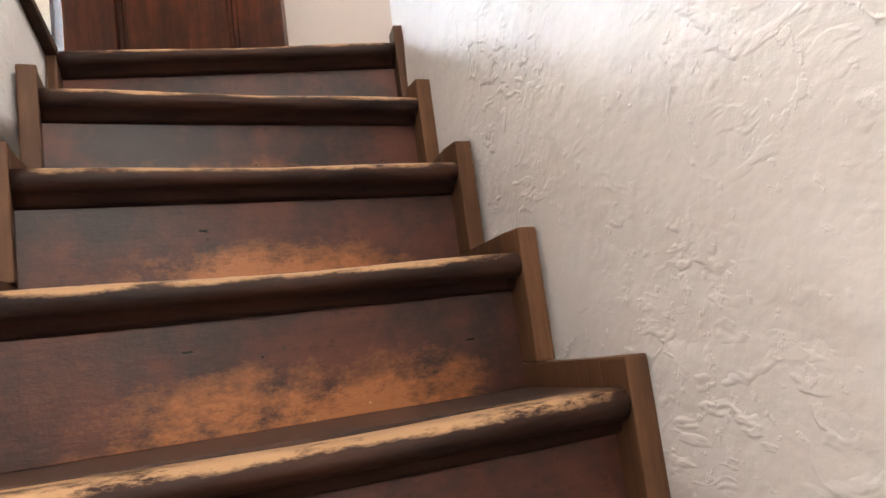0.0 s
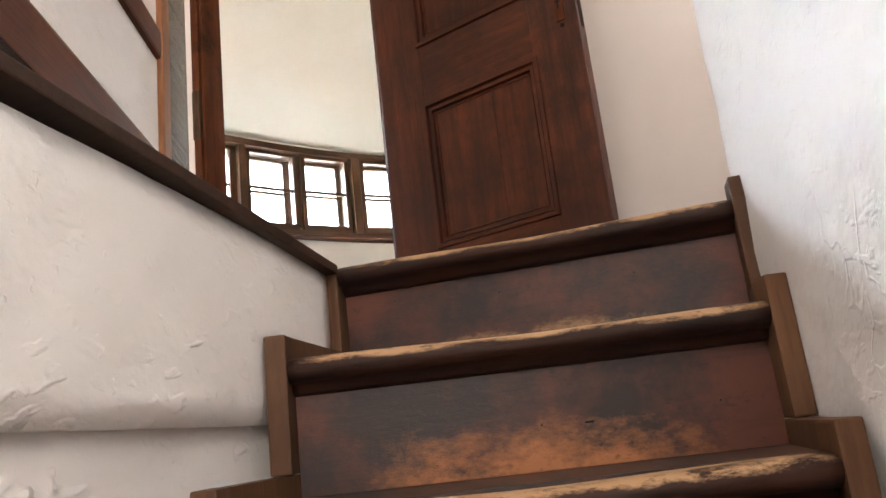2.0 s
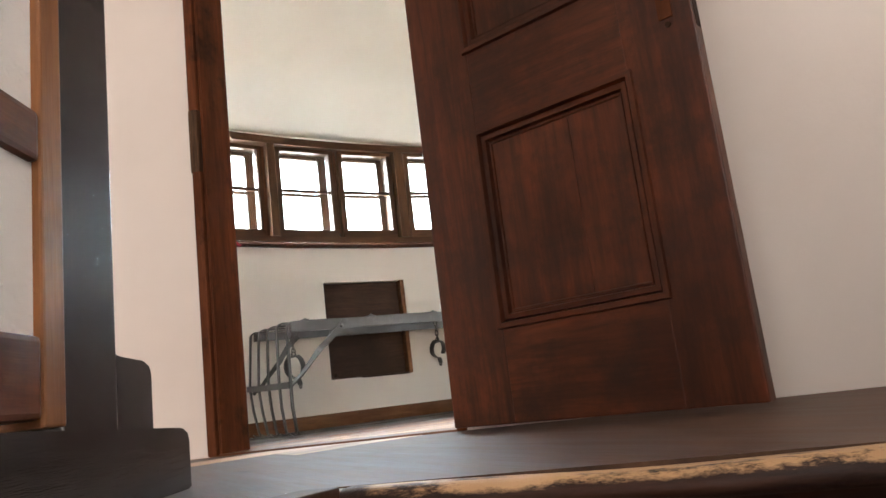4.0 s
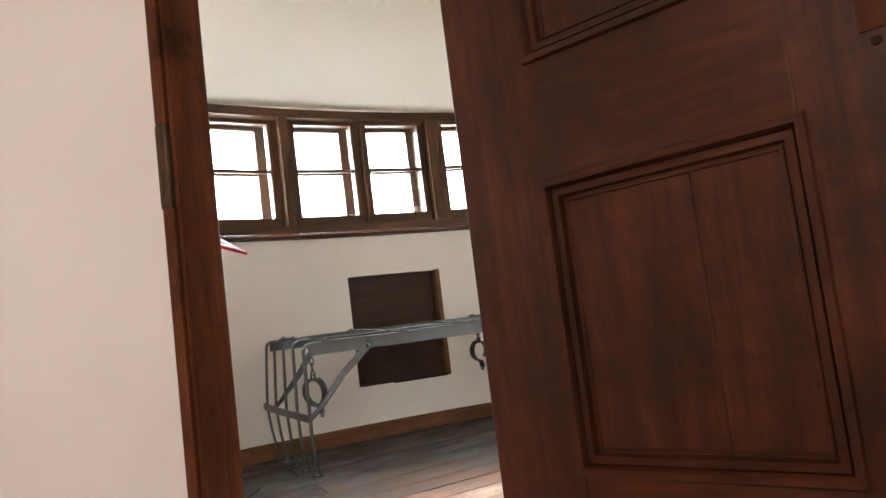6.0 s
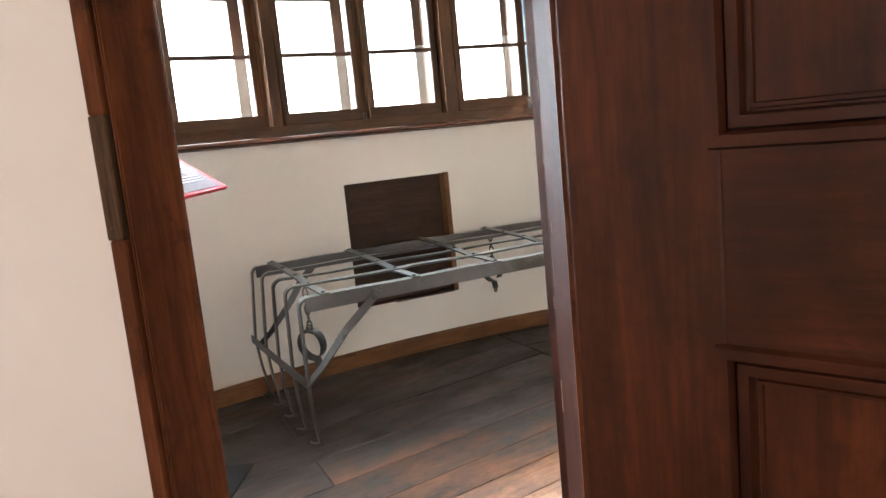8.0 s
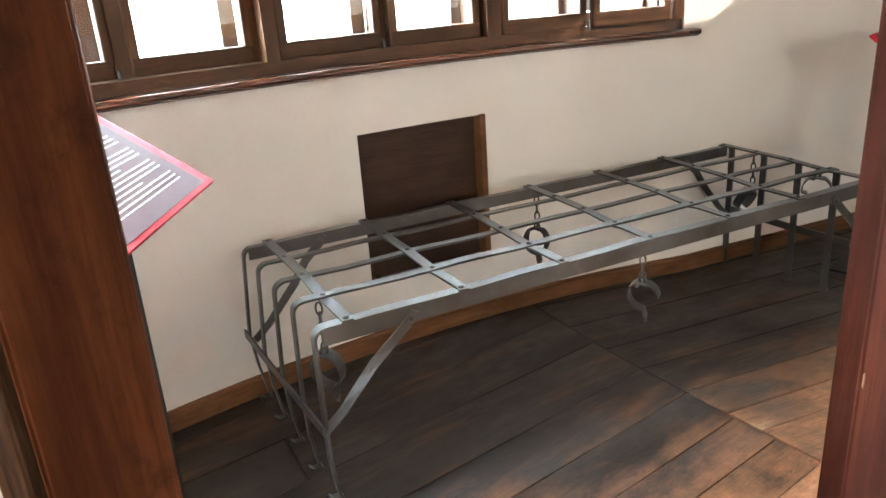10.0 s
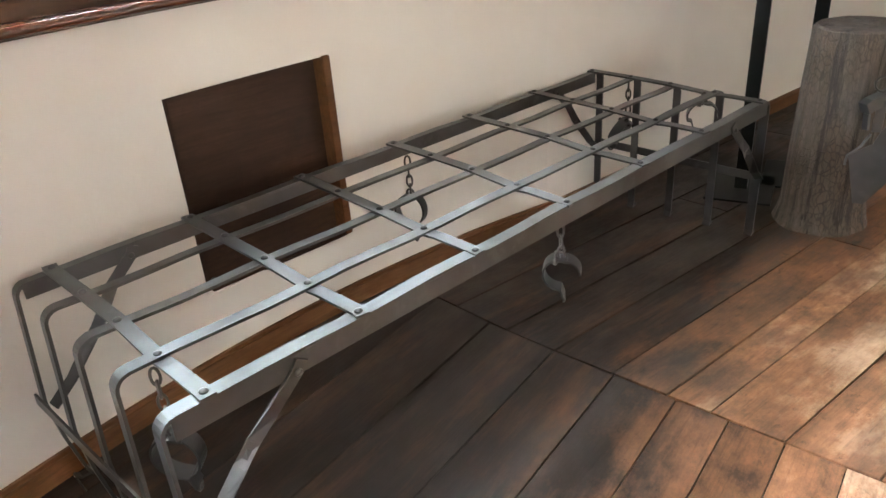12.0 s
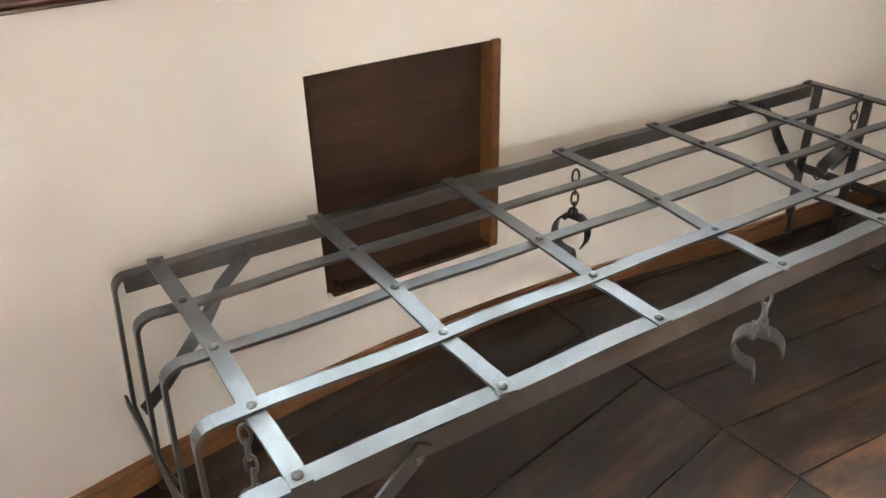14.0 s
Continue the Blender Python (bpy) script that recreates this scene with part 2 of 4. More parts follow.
def floor_wood(name, dark, worn_c, bare, lean):
    """Old stained boards, bare in the trodden middle of the room, with window light and the sill's shade painted into
    the contrast. Uses the place in the room, so that the trodden way runs on from board to board; lean is the boards'
    slant.
    """
    m, t, p = tree(name)
    v = coords(t)
    rnd = node(t, "ObjectInfo").outputs["Random"]
    xyz = node(t, "SeparateXYZ")
    t.links.new(v, xyz.inputs[0])
    cmb = node(t, "CombineXYZ")
    t.links.new(maths(t, "SUBTRACT", xyz.outputs[0], maths(t, "MULTIPLY", xyz.outputs[1], lean)), cmb.inputs[0])
    t.links.new(xyz.outputs[1], cmb.inputs[1])
    t.links.new(maths(t, "MULTIPLY", rnd, 11.0), cmb.inputs[2])
    w = cmb.outputs[0]
    g = noise_of(t, w, 30, 7, 0.7, (1, 0.07, 1))
    g2 = noise_of(t, w, 120, 4, 0.65, (1, 0.06, 1))
    blot = ramp(t, noise_of(t, w, 5.5, 9, 0.72, (1, 0.55, 1)), 0.36, 0.64)
    spot = noise_of(t, w, 30.0, 6, 0.75, (1, 0.7, 1))
    streak = noise_of(t, w, 11.0, 6, 0.7, (1, 0.16, 1))
    # wear and painted window light begin about a metre from the curved wall
    lim = maths(t, "ADD", -3.47, maths(t, "MULTIPLY", maths(t, "SUBTRACT", xyz.outputs[1], 3.6), -0.05))
    way = maths(t, "DIVIDE", maths(t, "SUBTRACT", xyz.outputs[0], lim), 0.95)
    way = maths(t, "ADD", 0.44, way, True)
    worn_lit_f = maths(t, "MULTIPLY", way, maths(t, "ADD", 0.16, maths(t, "ADD", maths(t, "MULTIPLY", blot, 0.72), maths(t, "MULTIPLY", streak, 0.55))))
    worn_lit_f = maths(t, "MULTIPLY", worn_lit_f, maths(t, "ADD", 0.62, maths(t, "MULTIPLY", rnd, 0.66)))
    col = mix(t, ramp(t, g, 0.35, 0.7), dark, tuple(x * 1.7 for x in dark))
    col = mix(t, ramp(t, worn_lit_f, 0.16, 0.50), col, worn_c)
    col = mix(t, ramp(t, worn_lit_f, 0.50, 0.95), col, bare)
    col = mix(t, maths(t, "MULTIPLY", ramp(t, streak, 0.52, 0.66), 0.38), col, tuple(x * 0.45 for x in worn_c))
    col = mix(t, maths(t, "MULTIPLY", ramp(t, g2, 0.50, 0.70), 0.30), col, tuple(x * 0.8 for x in dark))
    col = mix(t, maths(t, "MULTIPLY", ramp(t, spot, 0.58, 0.70), 0.55), col, tuple(x * 1.6 for x in dark))
    # broad greyish grime
    stain = noise_of(t, w, 3.6, 6, 0.62, (1, 0.5, 1))
    col = mix(t, maths(t, "MULTIPLY", ramp(t, stain, 0.50, 0.66), 0.62), col, (0.045, 0.034, 0.028))
    t.links.new(col, p.inputs["Base Color"])
    t.links.new(maths(t, "ADD", 0.36, maths(t, "MULTIPLY", blot, 0.28)), p.inputs["Roughness"])
    p.inputs["Specular IOR Level"].default_value = 0.2
    bump(t, p, maths(t, "ADD", g, g2), 0.25, 0.004)
    return m


def plain(name, c, rough=0.5, metal=0.0, mottle=0.12):
    m, t, p = tree(name)
    v = coords(t)
    n = noise_of(t, v, 20, 5)
    t.links.new(mix(t, maths(t, "MULTIPLY", n, 2 * mottle), c, tuple(x * 0.6 for x in c)), p.inputs["Base Color"])
    p.inputs["Roughness"].default_value, p.inputs["Metallic"].default_value = rough, metal
    p.inputs["Specular IOR Level"].default_value = 0.06
    return m


M_ROUGH = plaster("rough_plaster", (0.84, 0.815, 0.795), (0.79, 0.76, 0.735), 7.0, 0.68, 0.42, 0.45, 1.0)
M_LANDING = plaster("landing_plaster", (0.73, 0.66, 0.615), (0.685, 0.61, 0.565), 3.0, 0.12, 0.8)
M_ROOM = plaster("room_plaster", (0.83, 0.80, 0.75), (0.79, 0.75, 0.695), 4.0, 0.14, 0.75)
M_CEIL = plaster("ceiling_plaster", (0.74, 0.685, 0.58), (0.69, 0.63, 0.52), 3.0, 0.3, 0.8)
M_RISER = worn_stair("stair_riser", (0.024, 0.013, 0.0115), (0.092, 0.030, 0.018), (0.21, 0.078, 0.028), 0.36, 0.130)
M_RISER_TOP = worn_stair("landing_riser", (0.024, 0.013, 0.0115), (0.092, 0.030, 0.018), (0.26, 0.14, 0.07), 0.36, 0.062)
M_TREAD = worn_stair("stair_tread", (0.030, 0.018, 0.015), (0.075, 0.035, 0.022), (0.34, 0.20, 0.10), 0.40, 0.6)
M_NOSE = worn_edge("stair_nosing", (0.014, 0.008, 0.007), (0.045, 0.017, 0.010), (0.40, 0.24, 0.13))
M_STRING = wood("string_wood", (0.085, 0.040, 0.021), (0.15, 0.075, 0.038), "z", (0.4, 0.6), vary=0.2)
M_DOOR_V = wood("door_wood_upright", (0.038, 0.0088, 0.0036), (0.125, 0.0310, 0.0100), "z", (0.36, 0.52), spec=0.26, relief=0.15, worn=((0.012, 0.005, 0.0035), 0.46, 0.70))
M_DOOR_H = wood("door_wood_across", (0.038, 0.0088, 0.0036), (0.125, 0.0310, 0.0100), "x", (0.36, 0.52), spec=0.26, relief=0.15, worn=((0.012, 0.005, 0.0035), 0.46, 0.70))
M_JAMB = wood("jamb_wood", (0.064, 0.018, 0.0075), (0.16, 0.052, 0.021), "z", (0.55, 0.7), spec=0.08, worn=((0.016, 0.007, 0.005), 0.52, 0.68))
M_STRIKE = wood("splintered_wood", (0.030, 0.014, 0.008), (0.16, 0.085, 0.045), "z", (0.6, 0.8), grain=1.6, relief=0.8, worn=((0.22, 0.14, 0.08), 0.58, 0.70))
# darker copy of the jamb wood: the right lining's shade is in its colour
M_LINING_SHADED = wood("splayed_lining_wood", (0.014, 0.0028, 0.0012), (0.046, 0.0095, 0.0034), "z", (0.7, 0.85), spec=0.03, worn=((0.30, 0.20, 0.13), 0.645, 0.67))
M_JAMB_H = wood("lintel_wood", (0.085, 0.030, 0.013), (0.17, 0.068, 0.03), "x", (0.3, 0.5))
M_POST = wood("post_wood", (0.16, 0.062, 0.023), (0.30, 0.125, 0.050), "z", (0.3, 0.5), knots=False)
M_RAIL = wood("rail_wood", (0.070, 0.020, 0.009), (0.165, 0.055, 0.021), "x", (0.3, 0.5), worn=((0.03, 0.012, 0.008), 0.5, 0.7))
# grey tone carries window sheen, on the post's side and the foot boards
M_PLINTH_SHEEN = wood("plinth_wood", (0.028, 0.024, 0.023), (0.056, 0.049, 0.047), "x", (0.14, 0.26), knots=False, spec=0.8)
M_FRAME = wood("window_wood", (0.042, 0.019, 0.0095), (0.118, 0.054, 0.026), "y", (0.3, 0.5), vary=0.15)
M_FRAME_V = wood("window_wood_upright", (0.042, 0.019, 0.0095), (0.118, 0.054, 0.026), "z", (0.3, 0.5), vary=0.15)
M_SILL = wood("sill_wood", (0.060, 0.016, 0.008), (0.12, 0.036, 0.016), "y", (0.16, 0.22), knots=False, spec=0.6, relief=0.04)
M_HATCH = wood("hatch_wood", (0.028, 0.013, 0.008), (0.062, 0.030, 0.017), "y", (0.45, 0.65), knots=False, worn=((0.02, 0.01, 0.007), 0.45, 0.7))
M_SKIRT = wood("skirting_wood", (0.10, 0.042, 0.016), (0.19, 0.085, 0.036), "y", (0.35, 0.55))
M_FLOOR = floor_wood("floor_boards", (0.0125, 0.0074, 0.0053), (0.26, 0.122, 0.062), (0.62, 0.44, 0.30), 0.09)
M_FLOOR_NEAR = floor_wood("floor_boards_near_door", (0.0125, 0.0074, 0.0053), (0.27, 0.122, 0.060), (0.62, 0.42, 0.28), -0.18)
M_LANDFLOOR = wood("landing_boards", (0.035, 0.018, 0.012), (0.10, 0.05, 0.028), "x", (0.35, 0.6))
M_IRON = iron("wrought_iron", (0.078, 0.076, 0.073), (0.122, 0.124, 0.128), 0.29, 0.80)
M_IRON_DARK = iron("dark_iron", (0.045, 0.042, 0.038), (0.11, 0.105, 0.10), 0.36)
M_RIVET = iron("rivet_iron", (0.08, 0.08, 0.08), (0.13, 0.13, 0.13), 0.30, 0.9)
M_CUFF = iron("cuff_iron", (0.07, 0.07, 0.068), (0.12, 0.12, 0.12), 0.30, 0.9)
M_STEEL = iron("blade_iron", (0.045, 0.045, 0.045), (0.085, 0.085, 0.085), 0.34)
M_CHIP = plain("bare_chip", (0.20, 0.125, 0.080), 0.8)
M_BLACK = plain("black_paint", (0.012, 0.013, 0.013), 0.35)
M_RED = plain("red_print", (0.42, 0.020, 0.032), 0.7)
M_PRINT_GREY = plain("grey_print", (0.10, 0.048, 0.055), 0.7)
M_PRINT_WHITE = plain("white_print", (0.66, 0.64, 0.64), 0.6)
M_DARKMETAL = plain("old_brass", (0.026, 0.013, 0.008), 0.65, 0.0)


def log_material():
    """Charred and greyed wood, checked into small blocks."""
    m, t, p = tree("weathered_log")
    v = coords(t)
    g = noise_of(t, v, 34, 7, 0.75, (1, 1, 0.10))
    g2 = noise_of(t, v, 9, 6, 0.7, (1, 1, 0.35))
    wob = node(t, "VectorMath")
    wob.operation = "ADD"
    nz = node(t, "TexNoise")
    nz.inputs["Scale"].default_value = 12.0
    t.links.new(v, nz.inputs["Vector"])
    sc = node(t, "VectorMath")
    sc.operation = "SCALE"
    sc.inputs["Scale"].default_value = 0.05
    t.links.new(nz.outputs["Color"], sc.inputs[0])
    t.links.new(v, wob.inputs[0])
    t.links.new(sc.outputs[0], wob.inputs[1])
    mp = node(t, "Mapping")
    mp.inputs["Scale"].default_value = (1, 1, 0.42)
    t.links.new(wob.outputs[0], mp.inputs[0])
    vo = node(t, "TexVoronoi")
    vo.feature = "DISTANCE_TO_EDGE"
    vo.inputs["Scale"].default_value = 62.0
    t.links.new(mp.outputs[0], vo.inputs["Vector"])
    crack = ramp(t, vo.outputs["Distance"], 0.02, 0.11)
    col = mix(t, ramp(t, g, 0.3, 0.7), (0.026, 0.018, 0.013), (0.135, 0.110, 0.090))
    col = mix(t, maths(t, "MULTIPLY", ramp(t, g2, 0.45, 0.68), 0.65), col, (0.085, 0.050, 0.030))
    col = mix(t, maths(t, "MULTIPLY", maths(t, "SUBTRACT", 1.0, crack), maths(t, "MULTIPLY", ramp(t, g2, 0.40, 0.60), 0.8)), col, (0.03, 0.02, 0.014))
    split = ramp(t, noise_of(t, v, 22, 5, 0.7, (1, 1, 0.06)), 0.56, 0.62)
    col = mix(t, split, col, (0.025, 0.017, 0.012))
    t.links.new(col, p.inputs["Base Color"])
    p.inputs["Roughness"].default_value = 0.85
    bump(t, p, maths(t, "ADD", maths(t, "MULTIPLY", crack, 0.12), maths(t, "ADD", g, g2)), 0.8, 0.010)
    return m


M_LOG = log_material()


def glass_material():
    m, t, p = tree("window_glass")
    p.inputs["Base Color"].default_value = (0.96, 0.98, 0.97, 1)
    p.inputs["Roughness"].default_value = 0.0
    p.inputs["Transmission Weight"].default_value = 1.0
    p.inputs["IOR"].default_value = 1.45
    return m


M_GLASS = glass_material()


# ---------------------------------------------------------------- mesh helpers
def empty(name, m, label, category, group="", kind=""):
    ob = new(name)
    ob.empty_display_size = 0.1
    ob.matrix_world = m
    return tagged(ob, label, category, group, kind)


def part(name, bm, material, parent=None, label="", smooth=False):
    me = bpy.data.meshes.new(name)
    bmesh.ops.recalc_face_normals(bm, faces=bm.faces)
    if smooth:
        for f in bm.faces:
            f.smooth = True
    bm.to_mesh(me)
    bm.free()
    me.materials.append(material)
    ob = new(name, me)
    if parent is not None:
        ob.parent = parent
    return tagged(ob, label)


def again(ob, parent, m=None):
    """Another part on the same mesh."""
    c = new(ob.name.split(".")[0], ob.data)
    c.parent = parent
    if m is not None:
        c.matrix_basis = m
    return c


def box(x0, x1, y0, y1, z0, z1, bevel=0.0, seg=2, bm=None):
    own = bmesh.new()
    bmesh.ops.create_cube(own, size=1)
    for v in own.verts:
        v.co = Vector((x0 + (v.co.x + 0.5) * (x1 - x0), y0 + (v.co.y + 0.5) * (y1 - y0), z0 + (v.co.z + 0.5) * (z1 - z0)))
    if bevel:
        bmesh.ops.bevel(own, geom=own.edges[:], offset=bevel, segments=seg, affect="EDGES", profile=0.6)
    if bm is None:
        return own
    join(bm, own)
    return bm


def join(bm, other, m=None):
    me = bpy.data.meshes.new("tmp")
    if m is not None:
        other.transform(m)
    other.to_mesh(me)
    other.free()
    bm.from_mesh(me)
    bpy.data.meshes.remove(me)
    return bm


def prism(pts, z0, z1, bevel=0.0):
    """A plan outline raised from z0 to z1."""
    bm = bmesh.new()
    lo = [bm.verts.new((x, y, z0)) for x, y in pts]
    hi = [bm.verts.new((x, y, z1)) for x, y in pts]
    n = len(pts)
    bm.faces.new(lo)
    bm.faces.new(hi)
    for i in range(n):
        bm.faces.new((lo[i], lo[(i + 1) % n], hi[(i + 1) % n], hi[i]))
    if bevel:
        bmesh.ops.recalc_face_normals(bm, faces=bm.faces)
        bmesh.ops.bevel(bm, geom=bm.edges[:], offset=bevel, segments=2, affect="EDGES")
    return bm


def sweep(pts, side, w, h, bm=None, twist=None):
    """A flat bar of width w along side and thickness h, bent along pts."""
    if bm is None:
        bm = bmesh.new()
    pts = [Vector(p) for p in pts]
    side = Vector(side).normalized()
    rings = []
    for i, p in enumerate(pts):
        a, b = pts[max(i - 1, 0)], pts[min(i + 1, len(pts) - 1)]
        tan = (b - a).normalized()
        sd = side if twist is None else (Matrix.Rotation(twist[i], 3, tan) @ side)
        sd = (sd - tan * sd.dot(tan)).normalized()
        nrm = tan.cross(sd).normalized()
        rings.append([bm.verts.new(p + sd * (w / 2 * sx) + nrm * (h / 2 * sy)) for sx, sy in ((-1, -1), (1, -1), (1, 1), (-1, 1))])
    for r, q in zip(rings, rings[1:]):
        for i in range(4):
            bm.faces.new((r[i], r[(i + 1) % 4], q[(i + 1) % 4], q[i]))
    bm.faces.new(rings[0])
    bm.faces.new(list(reversed(rings[-1])))
    return bm


def tube(pts, radius, seg=8, bm=None, closed=False):
    if bm is None:
        bm = bmesh.new()
    pts = [Vector(p) for p in pts]
    n = len(pts)
    rings = []
    ref = None
    for i, p in enumerate(pts):
        a = pts[(i - 1) % n] if closed or i else pts[0]
        b = pts[(i + 1) % n] if closed or i < n - 1 else pts[-1]
        tan = (b - a).normalized()
        if ref is None or abs(ref.dot(tan)) > 0.95:
            ref = tan.orthogonal()
        ref = (ref - tan * ref.dot(tan)).normalized()
        bi = tan.cross(ref)
        rings.append([bm.verts.new(p + (ref * math.cos(k * math.tau / seg) + bi * math.sin(k * math.tau / seg)) * radius) for k in range(seg)])
    pairs = list(zip(rings, rings[1:])) + ([(rings[-1], rings[0])] if closed else [])
    for r, q in pairs:
        for k in range(seg):
            bm.faces.new((r[k], r[(k + 1) % seg], q[(k + 1) % seg], q[k]))
    if not closed:
        bm.faces.new(rings[0])
        bm.faces.new(list(reversed(rings[-1])))
    return bm


def arc_pts(c, r, a0, a1, n, ax=(1, 0, 0), ay=(0, 0, 1)):
    c, ax, ay = Vector(c), Vector(ax), Vector(ay)
    return [c + ax * (r * math.cos(a0 + (a1 - a0) * i / n)) + ay * (r * math.sin(a0 + (a1 - a0) * i / n)) for i in range(n + 1)]


def lathe(profile, seg=20):
    """Turned about z: profile of (radius, z)."""
    bm = bmesh.new()
    rings = [[bm.verts.new((r * math.cos(k * math.tau / seg), r * math.sin(k * math.tau / seg), z)) for k in range(seg)] for r, z in profile]
    for a, b in zip(rings, rings[1:]):
        for k in range(seg):
            bm.faces.new((a[k], a[(k + 1) % seg], b[(k + 1) % seg], b[k]))
    bm.faces.new(rings[0])
    bm.faces.new(list(reversed(rings[-1])))
    return bm


# ---------------------------------------------------------------- plan
U = Vector((-0.7071, 0.7071, 0))  # up the stair, through the doorway
V = Vector((0.7071, 0.7071, 0))   # across the stair
RISE = 0.21
# outer corners of the steps, from the landing down: the flight opens a little to its outer side
STEP_L = [Vector((-1.232 + 0.154 * k, 1.473 - 0.151 * k, -RISE * k)) for k in range(13)]
STEP_L[0] = Vector((-1.325, 1.530, 0.0))   # the head of the flight fans out to the left
STEP_R = [Vector((-0.725, 2.098, 0)), Vector((-0.612, 1.969, -RISE)), Vector((-0.461, 1.816, -2 * RISE)), Vector((-0.300, 1.670, -3 * RISE)), Vector((-0.116, 1.507, -4 * RISE))]
STEP_R += [Vector((-0.116 + 0.188 * k, 1.507 - 0.166 * k, -RISE * (4 + k))) for k in range(1, 9)]
TRIM = 0.034
LEFT0 = STEP_L[0]
RIGHT0 = STEP_R[0]
NOSE_LEN = 0.73
FLOOR_END = 6.3


def wall_x(y):
    """The curved outer wall: its inner face."""
    if y < 4.1:
        return -4.56 + (y - 3.1) ** 2 / 9.6
    return -4.456 + (y - 4.1) * 0.055


def strip(y0, y1, z0, z1, front=0.0, back=0.35, step=0.12, bm=None, bevel=0.0):
    """A piece of the curved wall: front and back are depths behind its inner face."""
    if bm is None:
        bm = bmesh.new()
    n = max(1, round((y1 - y0) / step))
    rings = []
    for i in range(n + 1):
        y = y0 + (y1 - y0) * i / n
        x = wall_x(y)
        rings.append([bm.verts.new((x - d, y, z)) for d, z in ((front, z0), (front, z1), (back, z1), (back, z0))])
    for a, b in zip(rings, rings[1:]):
        for k in range(4):
            bm.faces.new((a[k], a[(k + 1) % 4], b[(k + 1) % 4], b[k]))
    bm.faces.new(rings[0])
    bm.faces.new(list(reversed(rings[-1])))
    return bm


def wall_run(p, q, thick, z0, z1, material, name, label, cuts=(), relief=0.0):
    """A straight wall from p to q in plan, its seen face on that line, thickness to the right of the way p to q. cuts: openings (s0, s1, z0, z1)."""
    p, q = Vector((*p, 0)), Vector((*q, 0))
    d = (q - p).normalized()
    length = (q - p).length
    nrm = Vector((d.y, -d.x, 0))
    bm = bmesh.new()
    xs = sorted({0.0, length, *[c for cut in cuts for c in cut[:2]]})
    zs = sorted({z0, z1, *[c for cut in cuts for c in cut[2:]]})
    for a, b in zip(xs, xs[1:]):
        for e, f in zip(zs, zs[1:]):
            if any(c[0] - 1e-6 <= a and b <= c[1] + 1e-6 and c[2] - 1e-6 <= e and f <= c[3] + 1e-6 for c in cuts):
                continue
            box(a, b, -thick, 0, e, f, bm=bm)
    bmesh.ops.remove_doubles(bm, verts=bm.verts, dist=1e-5)
    inner = [f for f in bm.faces if sum(1 for g in bm.faces if g is not f and (g.calc_center_median() - f.calc_center_median()).length < 1e-5)]
    bmesh.ops.delete(bm, geom=inner, context="FACES")
    ob = part(name, bm, material, None, label)
    ob.matrix_world = Matrix.Translation(p) @ Matrix.Rotation(math.atan2(d.y, d.x), 4, "Z")
    return tagged(ob, label, "wall", kind="structure")


# ---------------------------------------------------------------- outer wall of the room, with its window band
SILL_Z, HEAD_Z = 1.070, 1.722
WIN0, WIN1 = 0.66, 4.06
bm = strip(0.1, 2.636, 0.0, SILL_Z)
strip(2.636, 3.164, 0.0, 0.262, bm=bm)
strip(2.636, 3.164, 0.832, SILL_Z, bm=bm)
strip(2.636, 3.164, 0.262, 0.832, 0.10, 0.35, bm=bm)
strip(3.164, WIN1, 0.0, SILL_Z, bm=bm)
# unseen downward piece, added to block light leaking under the floor
strip(0.1, FLOOR_END, -3.0, -0.001, 0.0, 0.35, bm=bm)
strip(WIN1, FLOOR_END, 0.0, 2.6, bm=bm)
strip(0.1, WIN1, HEAD_Z, 2.6, bm=bm)
strip(0.1, WIN0, SILL_Z, HEAD_Z, bm=bm)
tagged(part("wall_west", bm, M_ROOM), "cream plastered curved wall with a low window band", "wall", kind="structure")


def baseboard(y0, y1):
    bm = strip(y0, y1, 0.0, 0.062, -0.018, -0.001)
    strip(y0, y1, 0.062, 0.074, -0.012, -0.001, bm=bm)
    return part("baseboard", bm, M_SKIRT)


tagged(baseboard(0.15, FLOOR_END), "narrow brown wooden skirting board along the curved wall", "skirting", kind="structure")

# the sill board along the band
bm = bmesh.new()
nose_prof = [(0.16, 0.0), (-0.020, 0.0), (-0.030, -0.0015), (-0.037, -0.006), (-0.040, -0.013), (-0.038, -0.020), (-0.032, -0.025), (-0.024, -0.027), (-0.020, -0.031), (0.16, -0.031)]
rings = []
for i in range(37):
    y = WIN0 + (WIN1 + 0.05 - WIN0) * i / 36
    rings.append([bm.verts.new((wall_x(y) - d + 0.0015 * math.sin(5 * y), y, SILL_Z + z)) for d, z in nose_prof])
for r, q in zip(rings, rings[1:]):
    for k in range(len(nose_prof)):
        bm.faces.new((r[k], r[(k + 1) % len(nose_prof)], q[(k + 1) % len(nose_prof)], q[k]))
bm.faces.new(rings[0])
bm.faces.new(list(reversed(rings[-1])))
tagged(part("sill", bm, M_SILL, smooth=True), "polished dark red-brown wooden window sill board", "sill", kind="structure")


